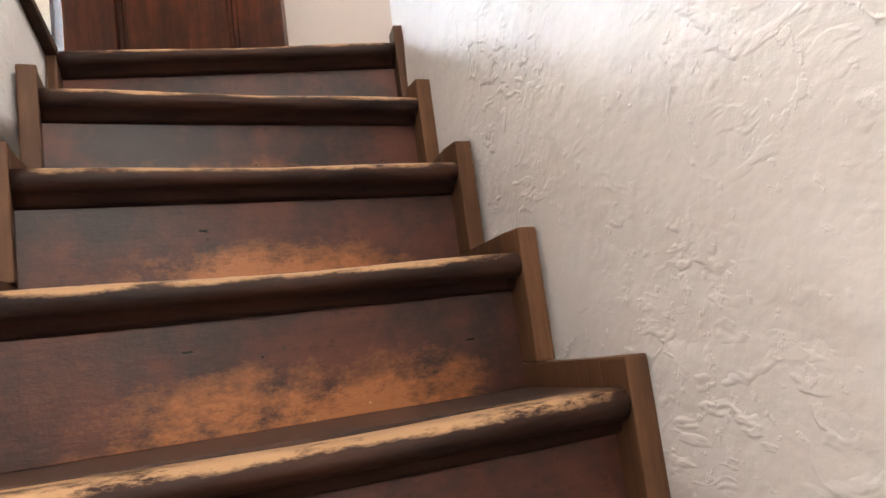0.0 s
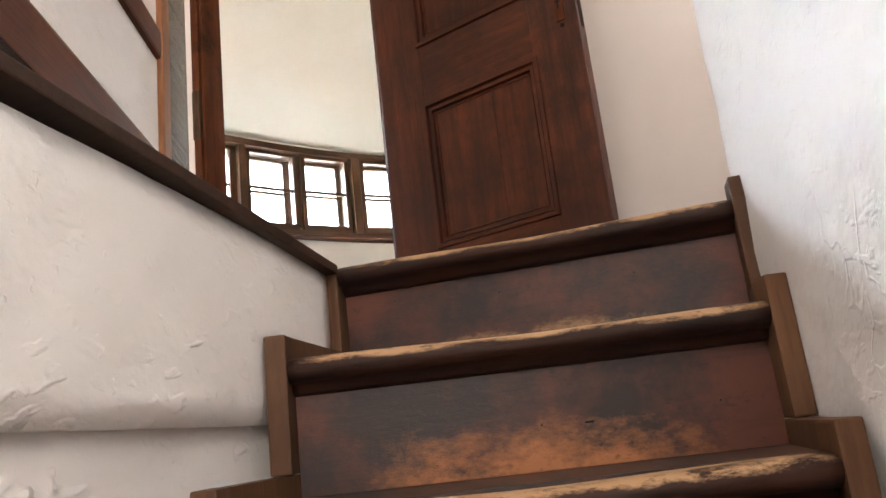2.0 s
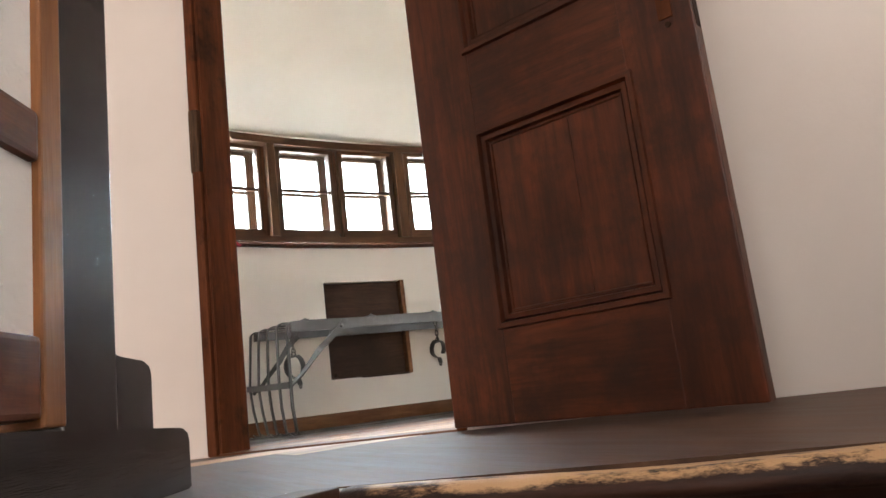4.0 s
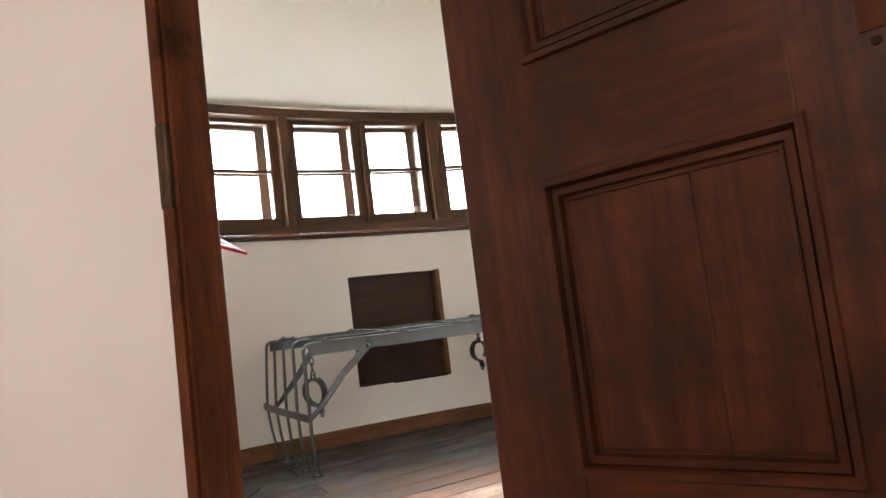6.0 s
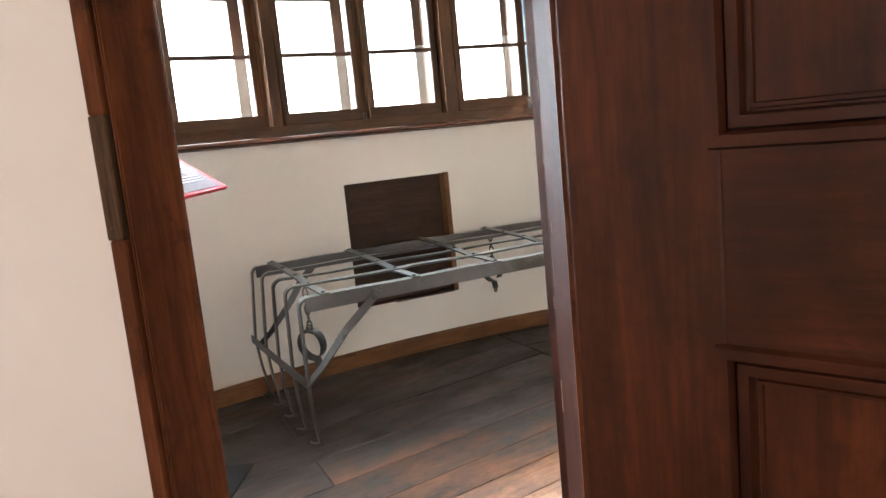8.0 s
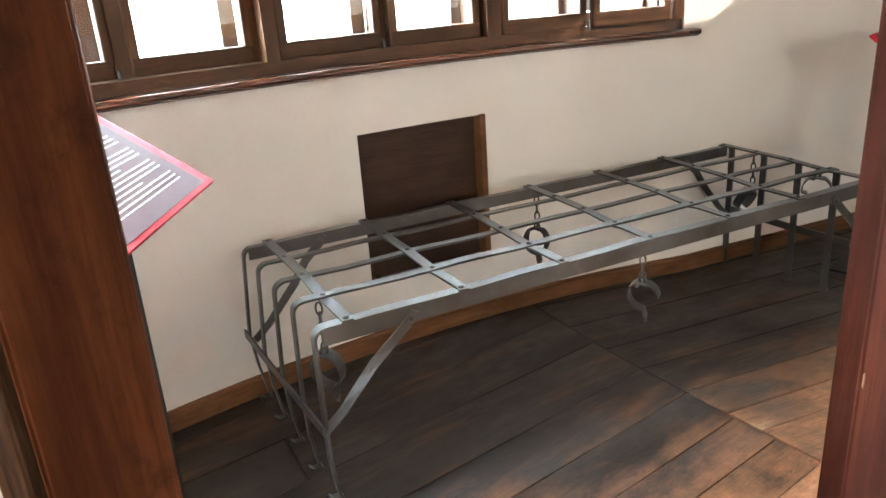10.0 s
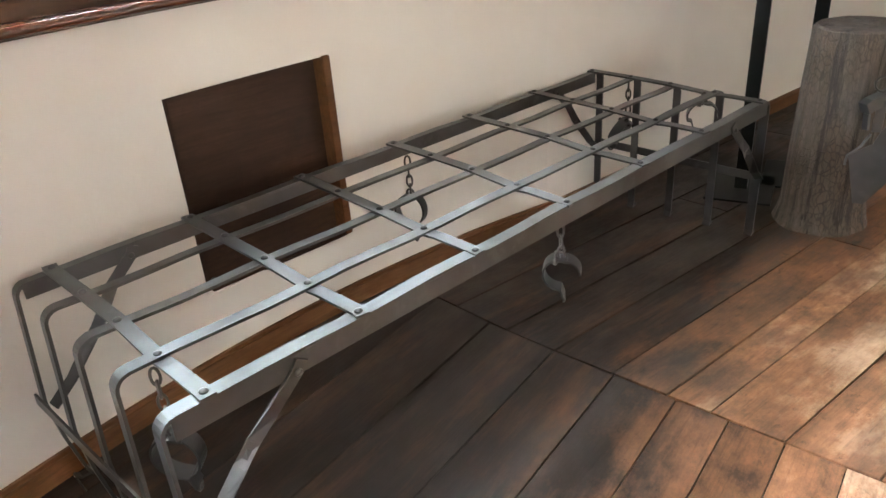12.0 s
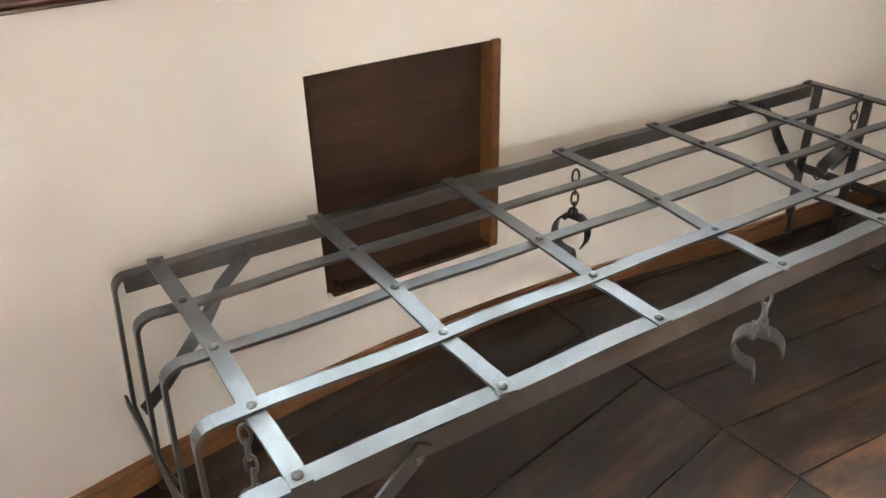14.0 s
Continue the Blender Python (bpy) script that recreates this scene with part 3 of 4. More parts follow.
def casement(name, y, width, first):
    """One sash of the band with its frame, two panes, glazing bar, catch and the outer sash behind it."""
    x = wall_x(y + width / 2)
    slope = (wall_x(y + width) - wall_x(y)) / width
    m = Matrix.Translation((x - 0.045, y, SILL_Z)) @ Matrix.Rotation(-math.atan(slope), 4, "Z")
    win = empty(name, m, "small dark brown wooden casement with two panes", "window", "casements of the window band", "structure")
    h = HEAD_Z - SILL_Z
    z0, z1 = 0.040, h - 0.035
    f = 0.032
    part("bottom_rail", box(-0.02, 0.02, 0.012, width - 0.012, z0, z0 + 0.055, 0.006), M_FRAME, win)
    part("top_rail", box(-0.02, 0.02, 0.012, width - 0.012, z1 - f, z1, 0.006), M_FRAME, win)
    part("stile", box(-0.019, 0.019, 0.008, 0.008 + f, z0 + 0.002, z1 - 0.002, 0.006), M_FRAME_V, win)
    part("stile", box(-0.019, 0.019, width - 0.008 - f, width - 0.008, z0 + 0.002, z1 - 0.002, 0.006), M_FRAME_V, win)
    zm = (z0 + 0.055 + z1 - f) / 2 - 0.002
    part("glazing_bar", box(-0.012, 0.012, f, width - f, zm - 0.009, zm + 0.009, 0.003), M_FRAME, win)
    for a, b in ((z0 + 0.05, zm - 0.008), (zm + 0.008, z1 - f + 0.005)):
        g = part("pane", box(-0.002, 0.002, f, width - f, a, b), M_GLASS, win)
        g.visible_shadow = False
    # outer sash, set back
    o = -0.135
    bm = box(o - 0.018, o + 0.018, 0.0, width, z0 - 0.02, z0 + 0.05, 0.004)
    box(o - 0.018, o + 0.018, 0.0, width, z1 - 0.03, z1 + 0.03, 0.004, bm=bm)
    part("outer_rails", bm, M_FRAME, win)
    bm = box(o - 0.017, o + 0.017, width - 0.055, width + 0.0, z0, z1, 0.004)
    box(o - 0.017, o + 0.017, 0.0, 0.03, z0, z1, 0.004, bm=bm)
    part("outer_stiles", bm, M_FRAME_V, win)
    part("outer_bar", box(o - 0.010, o + 0.010, 0.03, width - 0.05, zm + 0.008, zm + 0.026, 0.003), M_FRAME, win)
    if first:
        yk = width - 0.012
        bm = tube([(0.022, yk, z0 + 0.030), (0.036, yk, z0 + 0.020), (0.040, yk, z0 - 0.012)], 0.006, 6)
        part("catch", bm, M_IRON_DARK, win, "small black iron catch")
    return win


# posts and head of the band; casements stand in pairs between the posts
bm = strip(WIN0, WIN1, HEAD_Z - 0.045, HEAD_Z, 0.0, 0.20)
strip(WIN0, WIN1, SILL_Z, SILL_Z + 0.042, 0.012, 0.20, bm=bm)
tagged(part("window_frame", bm, M_FRAME), "long dark brown wooden window head and foot rail", "window frame", kind="structure")
# the place and width of each sash: four pairs, each a little different
# first pair is unseen, added to let more light onto the near wall
SASHES = ((0.715, 0.401), (1.120, 0.401), (1.533, 0.401), (1.940, 0.408), (2.402, 0.398), (2.805, 0.385), (3.257, 0.387), (3.649, 0.366))
for i, (y, w) in enumerate(SASHES):
    casement("window_%d" % (i + 1), y, w, i % 2 == 0)
for y0, y1 in ((WIN0, 0.711), (1.523, 1.531), (2.352, 2.398), (3.194, 3.253), (4.019, WIN1)):
    bm = strip(y0, y1, SILL_Z + 0.042, HEAD_Z - 0.045, 0.002, 0.20)
    tagged(part("window_post", bm, M_FRAME_V), "dark brown wooden post between the casements", "window post", "posts of the window band", "structure")
for (ya, wa), (yb, wb) in zip(SASHES[::2], SASHES[1::2]):
    for e, span in ((ya - 0.02, 0.045), ((ya + wa + yb) / 2 - 0.026, 0.052), (yb + wb - 0.024, 0.045)):
        bm = strip(e, e + span, SILL_Z + 0.042, HEAD_Z - 0.045, 0.072, 0.16)
        tagged(part("meeting_strip", bm, M_FRAME_V), "dark brown wooden strip behind the sash stiles", "window strip", "strips of the window band", "structure")

# hatch in the wall below the windows
hatch = empty("wall_hatch", Matrix.Translation((wall_x(2.90), 2.90, 0.547)), "closed dark brown wooden hatch set into the white wall", "hatch")
bm = box(-0.075, -0.045, -0.262, 0.262, -0.29, 0.29, 0.003)
part("board", bm, M_HATCH, hatch)
part("batten", box(-0.060, -0.022, -0.262, -0.236, -0.288, 0.288, 0.004), M_HATCH, hatch)
part("frame_strip", box(-0.070, 0.006, 0.236, 0.262, -0.288, 0.288, 0.004), M_SKIRT, hatch, "lighter worn brown strip")
part("threshold", box(-0.050, 0.004, -0.240, 0.240, -0.291, -0.280, 0.003), M_HATCH, hatch)
part("knob", lathe([(0.002, 0), (0.010, 0.002), (0.011, 0.010), (0.006, 0.014)], 10), M_DARKMETAL, hatch).matrix_basis = pose(-0.022, -0.225, -0.262, 0, 90, 0)
part("nail", lathe([(0.001, 0), (0.005, 0.001), (0.004, 0.004)], 8), M_DARKMETAL, hatch).matrix_basis = pose(-0.046, 0.02, -0.06, 0, 90, 0)

# ---------------------------------------------------------------- doorway wall between stair and room
D_LEFT = Vector((-2.77, 1.64, 0))     # stair-side corner of the clear opening
D_W, D_T, D_H = 0.79, 0.130, 1.85
W0 = D_LEFT - V * 1.95
# wall from the curved wall past the doorway to the far side of the room
wall_run((W0.x, W0.y), tuple((D_LEFT + V * 3.9).xy), -D_T, 0.0, 2.6, M_LANDING, "wall_doorway", "smooth pinkish plaster wall with the doorway", [(1.95 + 0.008, 1.95 + D_W + 0.03, 0.0, D_H + 0.03)])
FAR = D_LEFT + V * 3.9 + U * D_T
jamb = empty("door_frame", Matrix.Translation(D_LEFT) @ Matrix.Rotation(radians(45), 4, "Z"), "worn reddish-brown wooden door frame", "door frame", kind="structure")
# left lining with its outer bead, right lining, head, room-side trim
part("lining", prism([(0.040, 0.022), (0.042, 0.0), (0.050, 0.0), (0.066, 0.124), (0.062, D_T + 0.004), (0.010, D_T + 0.004), (0.010, 0.022)], 0.0, D_H, 0.003), M_JAMB, jamb)
part("bead", box(0.006, 0.0385, -0.010, 0.020, 0.0, 0.895, 0.007), M_JAMB, jamb, "reddish outer bead")
part("bead", box(0.004, 0.0385, -0.010, 0.020, 1.105, D_H + 0.02, 0.007), M_JAMB, jamb, "reddish outer bead")
part("strike", box(0.000, 0.033, -0.007, 0.019, 0.893, 1.107, 0.005), M_STRIKE, jamb, "dark splintered notch where the latch struck")
# right lining, coloured darker than the left to stand for shade
part("lining", prism([(D_W, 0.032), (D_W - 0.084, 0.300), (D_W - 0.104, 0.325), (D_W + 0.12, 0.325), (D_W + 0.12, D_T + 0.004), (D_W + 0.028, D_T + 0.004), (D_W + 0.028, 0.032)], 0.0, D_H, 0.003), M_LINING_SHADED, jamb, "broad splayed lining with shade in its colour and chipped edges")
lean = math.atan2(0.268, -0.084)
for z, f, ln in ((1.08, 0.93, 0.034), (0.96, 0.97, 0.016), (0.845, 0.78, 0.020), (0.76, 0.85, 0.050), (0.70, 0.97, 0.024), (1.25, 0.95, 0.020), (0.53, 0.89, 0.060)):
    ch = part("chip", prism([(-0.0014, 0.1 * ln), (-0.0006, -ln * 0.5), (0.0012, -ln * 0.3), (0.0007, 0.0), (0.0015, ln * 0.3), (0.0, ln * 0.5)], 0.0, 0.0012), M_CHIP, jamb, "pale chip in the stain")
    ch.matrix_basis = Matrix.Translation((D_W - 0.084 * f - 0.0016, 0.032 + 0.268 * f - 0.0005, z)) @ Matrix.Rotation(lean, 4, "Z") @ Matrix.Rotation(radians(90), 4, "X") @ Matrix.Translation((0, 0, -0.0006))
part("bead", box(D_W + 0.002, D_W + 0.030, -0.012, 0.030, 0.0, D_H + 0.02, 0.007), M_JAMB, jamb)
part("head", box(0.009, D_W + 0.030, 0.0, D_T + 0.004, D_H + 0.001, D_H + 0.031, 0.004), M_JAMB_H, jamb)
part("threshold", box(0.009, D_W + 0.03, 0.0, D_T, -0.02, 0.006, 0.004), M_JAMB_H, jamb)


def door_leaf():
    """Panelled leaf, hinge edge at x = 0, running along x; its seen face looks to -y."""
    leaf = empty("door_leaf", Matrix.Translation((-2.138, 2.170, 0.012)) @ Matrix.Rotation(radians(23.0), 4, "Z"),
                 "open dark reddish-brown panelled wooden door with worn edges", "door")
    w, th, h = 0.790, 0.042, 1.86
    s0, s1 = 0.192, 0.168   # stiles
    rails = ((0.0, 0.242), (0.738, 0.978), (1.66, h))
    part("hinge_stile", box(0.0, s0, -th / 2, th / 2, 0, h, 0.004), M_DOOR_V, leaf)
    lock = part("lock_stile", box(w - s1, w, -th / 2, th / 2, 0, h, 0.004), M_DOOR_V, leaf)
    for a, b in rails:
        part("rail", box(s0 - 0.002, w - s1 + 0.002, -th / 2 + 0.001, th / 2 - 0.001, a, b, 0.003), M_DOOR_H, leaf)
    for (_, a), (b, _) in zip(rails, rails[1:]):
        x0, x1 = s0, w - s1
        split = x0 + (x1 - x0) * 0.60
        part("panel", box(x0, split - 0.0008, -0.006, 0.008, a, b), M_DOOR_V, leaf)
        part("panel", box(split + 0.0008, x1, -0.0065, 0.008, a, b), M_DOOR_V, leaf, "panel board with a drying crack")
        # mitred moulding round the panel, in three steps
        for side in (-1, 1):
            for (inset, wide, proud, deep) in ((-0.014, 0.020, th / 2 + 0.008, th / 2 - 0.004), (0.005, 0.020, th / 2 - 0.002, 0.0), (0.024, 0.012, th / 2 - 0.011, 0.0)):
                o = (x0 + inset, x1 - inset, a + inset, b - inset)
                i = (o[0] + wide, o[1] - wide, o[2] + wide, o[3] - wide)
                for k, nm in enumerate(("moulding",) * 4):
                    pts_o = [(o[0], o[2]), (o[1], o[2]), (o[1], o[3]), (o[0], o[3])]
                    pts_i = [(i[0], i[2]), (i[1], i[2]), (i[1], i[3]), (i[0], i[3])]
                    A, B, C, D = pts_o[k], pts_o[(k + 1) % 4], pts_i[(k + 1) % 4], pts_i[k]
                    mb = bmesh.new()
                    ring = []
                    for y in (side * deep, side * proud):
                        sh = 0.004 if abs(y) == proud else 0.0
                        q = []
                        for (px, pz), (cx, cz), t in ((A, D, sh), (B, C, sh), (C, B, sh), (D, A, sh)):
                            dx, dz = (cx > px) - (cx < px), (cz > pz) - (cz < pz)
                            q.append(mb.verts.new((px + dx * t, y, pz + dz * t)))
                        ring.append(q)
                    mb.faces.new(ring[0])
                    mb.faces.new(ring[1])
                    for e in range(4):
                        mb.faces.new((ring[0][e], ring[0][(e + 1) % 4], ring[1][(e + 1) % 4], ring[1][e]))
                    part(nm, mb, M_DOOR_H if k in (0, 2) else M_DOOR_V, leaf)
    # lock on the stile: escutcheon with its keyhole, edge plate
    kz = 0.885
    lx = w - 0.058
    part("lock_plate", box(lx - 0.016, lx + 0.016, -th / 2 - 0.0035, -th / 2 + 0.001, kz - 0.055, kz + 0.075, 0.0015), M_JAMB, lock, "worn and splintered lock patch")
    part("keyhole", lathe([(0.001, 0), (0.0065, 0.0005), (0.0065, 0.002), (0.001, 0.0025)], 10), M_BLACK, lock).matrix_basis = pose(lx, -th / 2 - 0.0030, kz + 0.012, 90, 0, 0)
    part("keyhole_slot", box(lx - 0.003, lx + 0.003, -th / 2 - 0.0055, -th / 2 - 0.003, kz - 0.012, kz + 0.010), M_BLACK, lock)
    part("lock_edge", box(w - 0.001, w + 0.002, -0.012, 0.012, kz - 0.09, kz + 0.09, 0.0008), M_DARKMETAL, lock)
    part("screw", lathe([(0.001, 0), (0.007, 0.001), (0.006, 0.004)], 10), M_DARKMETAL, lock).matrix_basis = pose(lx + 0.002, -th / 2, kz - 0.070, 90, 0, 0)
    return leaf


door_leaf()

# ---------------------------------------------------------------- floors
# landing: boards from the nosing to the doorway
NV = (RIGHT0 - LEFT0).normalized()
NP = Vector((-NV.y, NV.x, 0))
back = 0.035
a = LEFT0 + NP * back
b = RIGHT0 + NP * back
pts = [a, b, b + U * 0.12, b + U * 0.12 + V * 1.4, D_LEFT + V * 3.0, D_LEFT - V * 1.6, Vector((-2.9, -0.6, 0)), Vector((-0.2, -0.9, 0)), LEFT0 + (STEP_L[12] - LEFT0).xy.to_3d().normalized() * 1.9 - V * 0.05]
tagged(part("landing_floor", prism([(p.x, p.y) for p in pts], -0.055, 0.0), M_LANDFLOOR), "dark worn wooden landing floor at the head of the stair", "floor", kind="structure")

# room: a base below and the boards on it
room = [(wall_x(0.2) - 0.3, 0.2), *[(wall_x(0.2 + 0.5 * i) - 0.3, 0.2 + 0.5 * i) for i in range(1, 13)], (FAR.x + 0.4, FLOOR_END), (FAR.x + 0.4, FAR.y), tuple((D_LEFT + U * D_T).xy), tuple((W0 + U * D_T).xy)]
floor_ob = tagged(part("floor", prism(room, -0.10, -0.024), M_BLACK), "dark old wooden board floor of the tower room", "floor", kind="structure")

# ---------------------------------------------------------------- ceilings and the unseen sides
bm = bmesh.new()
prof = [(0.0, HEAD_Z + 0.004), (0.06, HEAD_Z + 0.03), (0.25, HEAD_Z + 0.10), (0.4, 1.86), (0.7, 1.96), (0.915, 2.03), (2.0, 2.12), (5.2, 2.14)]
rows_ = []
YS = [0.1 + 0.25 * i for i in range(18)] + [4.5, 4.75, 5.0, 5.27, 5.6, 6.0, 6.5]
for y in YS:
    x = wall_x(y)
    rows_.append([bm.verts.new((x + d, y, z + 0.008 * math.sin(3 * y + 4 * d))) for d, z in prof])
for y, r, q in zip(YS, rows_, rows_[1:]):
    for k in range(len(prof) - 1):
        if 4.49 < y < 5.2 and 0.39 < prof[k][0] < 0.9:
            continue   # unseen gap, added to shape the sun patch on the wall
        bm.faces.new((r[k], r[k + 1], q[k + 1], q[k]))
ceil = tagged(part("ceiling", bm, M_CEIL, smooth=True), "white plaster ceiling curving down to the window band", "ceiling", kind="structure")
sol = ceil.modifiers.new("thick", "SOLIDIFY")
sol.thickness, sol.offset = 0.03, 1.0

wall_run((wall_x(FLOOR_END) - 0.3, FLOOR_END), (FAR.x + 0.3, FLOOR_END), -0.3, 0.0, 2.6, M_ROOM, "wall_north", "plain cream plaster end wall", [(0.70, 1.56, 0.0, 1.9)])
# the east wall's opening is made up, a place for the side lamp
wall_run((FAR.x, FLOOR_END), (FAR.x, FAR.y - 0.3), -0.3, 0.0, 2.6, M_ROOM, "wall_east", "plain cream plaster wall with a window opening", [(0.45, 1.75, 0.9, 2.05)])
wall_run((-4.75, 0.16), (-3.9, 0.16), 0.3, 0.0, 2.6, M_ROOM, "wall_south", "plain cream plaster wall", [])

# stair hall: walls, ceiling, lower floor
def rough_wall(name, p, q, z0, z1, thick, nx, nz, amp, label, seed, round_end=0.0):
    """Hand-trowelled wall from p to q, seen face on that line, uneven by amp; the far end may turn the corner in a curve."""
    p, q = Vector((*p, 0)), Vector((*q, 0))
    d = (q - p).normalized()
    nrm = Vector((-d.y, d.x, 0))
    run = (q - p).length
    path = [(p + d * (run * i / nx), nrm) for i in range(nx + 1)]
    if round_end:
        c0 = q - nrm * round_end
        for k in range(1, 9):
            a = k / 8 * math.pi / 2
            n2 = nrm * math.cos(a) + d * math.sin(a)
            path.append((c0 + n2 * round_end, n2))
        path += [(path[-1][0] - nrm * (0.12 * k), d) for k in range(1, 11)]
    bm = bmesh.new()
    grid = []
    for pt, n2 in path:
        col = []
        for j in range(nz + 1):
            z = z0 + (z1 - z0) * j / nz
            w = Vector((pt.x * 3 + seed, pt.y * 3, z * 3))
            off = (noise.noise(w) * 0.8 + noise.noise(w * 3.1) * 0.35 + max(0.0, noise.noise(w * 6.3)) * 0.25) * amp
            col.append(bm.verts.new((*(pt + n2 * off).xy, z)))
        grid.append(col)
    for r, s in zip(grid, grid[1:]):
        for j in range(nz):
            bm.faces.new((r[j], s[j], s[j + 1], r[j + 1]))
    ob = part(name, bm, M_ROUGH, None, smooth=True)
    m = ob.modifiers.new("thick", "SOLIDIFY")
    m.thickness, m.offset = thick, -1.0
    return tagged(ob, label, "wall", kind="structure")


DR = (STEP_R[4] - STEP_R[1]).xy.to_3d().normalized()
WALL_R = STEP_R[1].xy.to_3d() - DR * 0.16 + V * 0.004
far_r = WALL_R + DR * 3.4
end_r = WALL_R - DR * 0.07
rough_wall("wall_stair_right", tuple(far_r.xy), tuple(end_r.xy), -2.75, 2.45, 0.2, 90, 110, 0.012, "rough white hand-trowelled plaster wall beside the stair", 0.0, 0.07)
DL = (STEP_L[12] - LEFT0).xy.to_3d().normalized()
WALL_L = LEFT0 + V * 0.012
far_l = WALL_L + DL * 3.2
CLOSE = end_r - U * 0.0 + V * 1.25
# unseen wall, added where sun came in at the landing's open end
wall_run(tuple((CLOSE + V * 0.1 - U * 0.2).xy), tuple((CLOSE + V * 0.1 + U * 1.9).xy), 0.25, -0.05, 2.5, M_LANDING, "wall_landing", "unseen plaster wall closing the landing against the sun")
rough_wall("wall_stair_left", tuple((WALL_L - V * 0.02 + U * 0.02).xy), tuple((far_l - V * 0.02).xy), -2.75, -0.30, 0.25, 70, 50, 0.008, "rough white plaster wall below the landing's edge", 4.0)
rough_wall("wall_ledge", tuple((WALL_L + U * 0.0).xy), tuple((far_l).xy), -0.305, 0.001, 0.05, 70, 8, 0.006, "white plaster band overhanging the stair wall", 9.0)

# door in the end wall, behind the stump
end_door = empty("door_north", Matrix.Translation((wall_x(FLOOR_END) - 0.3 + 0.70, FLOOR_END, 0.0)), "closed dark red-brown boarded door in the end wall", "door", kind="structure")
for k in range(5):
    part("board", box(0.172 * k + 0.001, 0.172 * k + 0.171, 0.02, 0.05, 0.0, 1.90, 0.004), M_DOOR_V, end_door)
part("ledge", box(0.03, 0.83, 0.0, 0.02, 0.35, 0.47, 0.004), M_DOOR_H, end_door)
part("ledge", box(0.03, 0.83, 0.0, 0.02, 1.45, 1.57, 0.004), M_DOOR_H, end_door)

# ---------------------------------------------------------------- the stair
stairs = empty("staircase", Matrix.Identity(4), "steep dark-stained wooden staircase with scuffed risers and worn nosings", "staircase")


def nosing_mesh():
    """Rounded front edge with a small cove below, slightly hollowed by wear in its middle."""
    bm = bmesh.new()
    prof = [(0.05, 0.0), (0.012, 0.0), (0.003, -0.004), (-0.003, -0.012), (-0.004, -0.021), (0.000, -0.031), (0.008, -0.038), (0.020, -0.041), (0.024, -0.052), (0.036, -0.058), (0.05, -0.058)]
    n = 36
    rings = []
    for i in range(n + 1):
        x = NOSE_LEN * i / n
        wear = math.exp(-((x - 0.37) / 0.2) ** 2)
        row = []
        for y, z in prof:
            top = z > -0.02
            nick = max(0.0, noise.noise(Vector((x * 26, 5.0, 3))) - 0.25) * 0.012 * (-0.02 < z < -0.002)
            row.append(bm.verts.new((x, y - 0.008 * math.sin(math.pi * x / NOSE_LEN) + 0.004 * wear * top + nick + 0.0012 * noise.noise(Vector((x * 14, z * 40, 3))), z - 0.006 * wear * top)))
        rings.append(row)
    for r, q in zip(rings, rings[1:]):
        for k in range(len(prof) - 1):
            bm.faces.new((r[k], q[k], q[k + 1], r[k + 1]))
    bm.faces.new(rings[0])
    bm.faces.new(rings[-1])
    return bm


def slab(a, b, c, d, z0, z1):
    """A flat piece on four plan corners."""
    return prism([(p.x, p.y) for p in (a, b, c, d)], z0, z1)


def ends(k):
    """Left and right inner ends of a step's nosing, its direction and the way up."""
    L, R = STEP_L[k], STEP_R[k]
    d = (R - L).normalized()
    return L + d * TRIM, R - d * TRIM, d, Vector((-d.y, d.x, 0))


nose = riser = None
for k in range(13):
    a, b, d, up = ends(k)
    m = Matrix.Translation(a) @ Matrix.Rotation(math.atan2(d.y, d.x), 4, "Z") @ Matrix.Diagonal(((b - a).length / NOSE_LEN, 1, 1, 1))
    if nose is None:
        nose = part("nosing", nosing_mesh(), M_NOSE, stairs, smooth=True)
        riser = part("riser", box(0.0, NOSE_LEN, 0.036, 0.052, -RISE, -0.050, 0.001), M_RISER_TOP, stairs)
        nose.matrix_basis = riser.matrix_basis = m
    elif k == 1:
        again(nose, stairs, m)
        riser = part("riser", box(0.0, NOSE_LEN, 0.036, 0.052, -RISE, -0.050, 0.001), M_RISER, stairs)
        riser.matrix_basis = m
    else:
        again(nose, stairs, m)
        again(riser, stairs, m)
    if k:
        p, q, d2, up2 = ends(k - 1)
        t = part("tread", slab(a + up * 0.045 - d * TRIM, b + up * 0.045 + d * TRIM, q + up2 * 0.05 + d2 * TRIM, p + up2 * 0.05 - d2 * TRIM, -RISE * k - 0.04, -RISE * k - 0.0005), M_TREAD, stairs)
        # flats of the stepped trim along the tread
        for s0, s1, o in ((a, p, -1), (b, q, 1)):
            part("string_flat", slab(s0 + up * 0.040, s0 + up * 0.040 + d * (o * TRIM), s1 + up2 * 0.04 + d2 * (o * TRIM), s1 + up2 * 0.04, -RISE * k - 0.002, -RISE * k + 0.036), M_STRING, stairs, "lighter brown stepped trim")
    for s0, o in ((a, -1), (b, 1)):
        top = 0.037 if (k or o > 0) else -0.002
        bm = box(0.0, TRIM, -0.006, 0.054, -RISE + 0.037, top, 0.004)
        ob = part("string_upright", bm, M_STRING, stairs, "lighter brown stepped trim")
        ob.matrix_basis = Matrix.Translation(s0 - (d * TRIM if o < 0 else Vector())) @ Matrix.Rotation(math.atan2(d.y, d.x), 4, "Z")

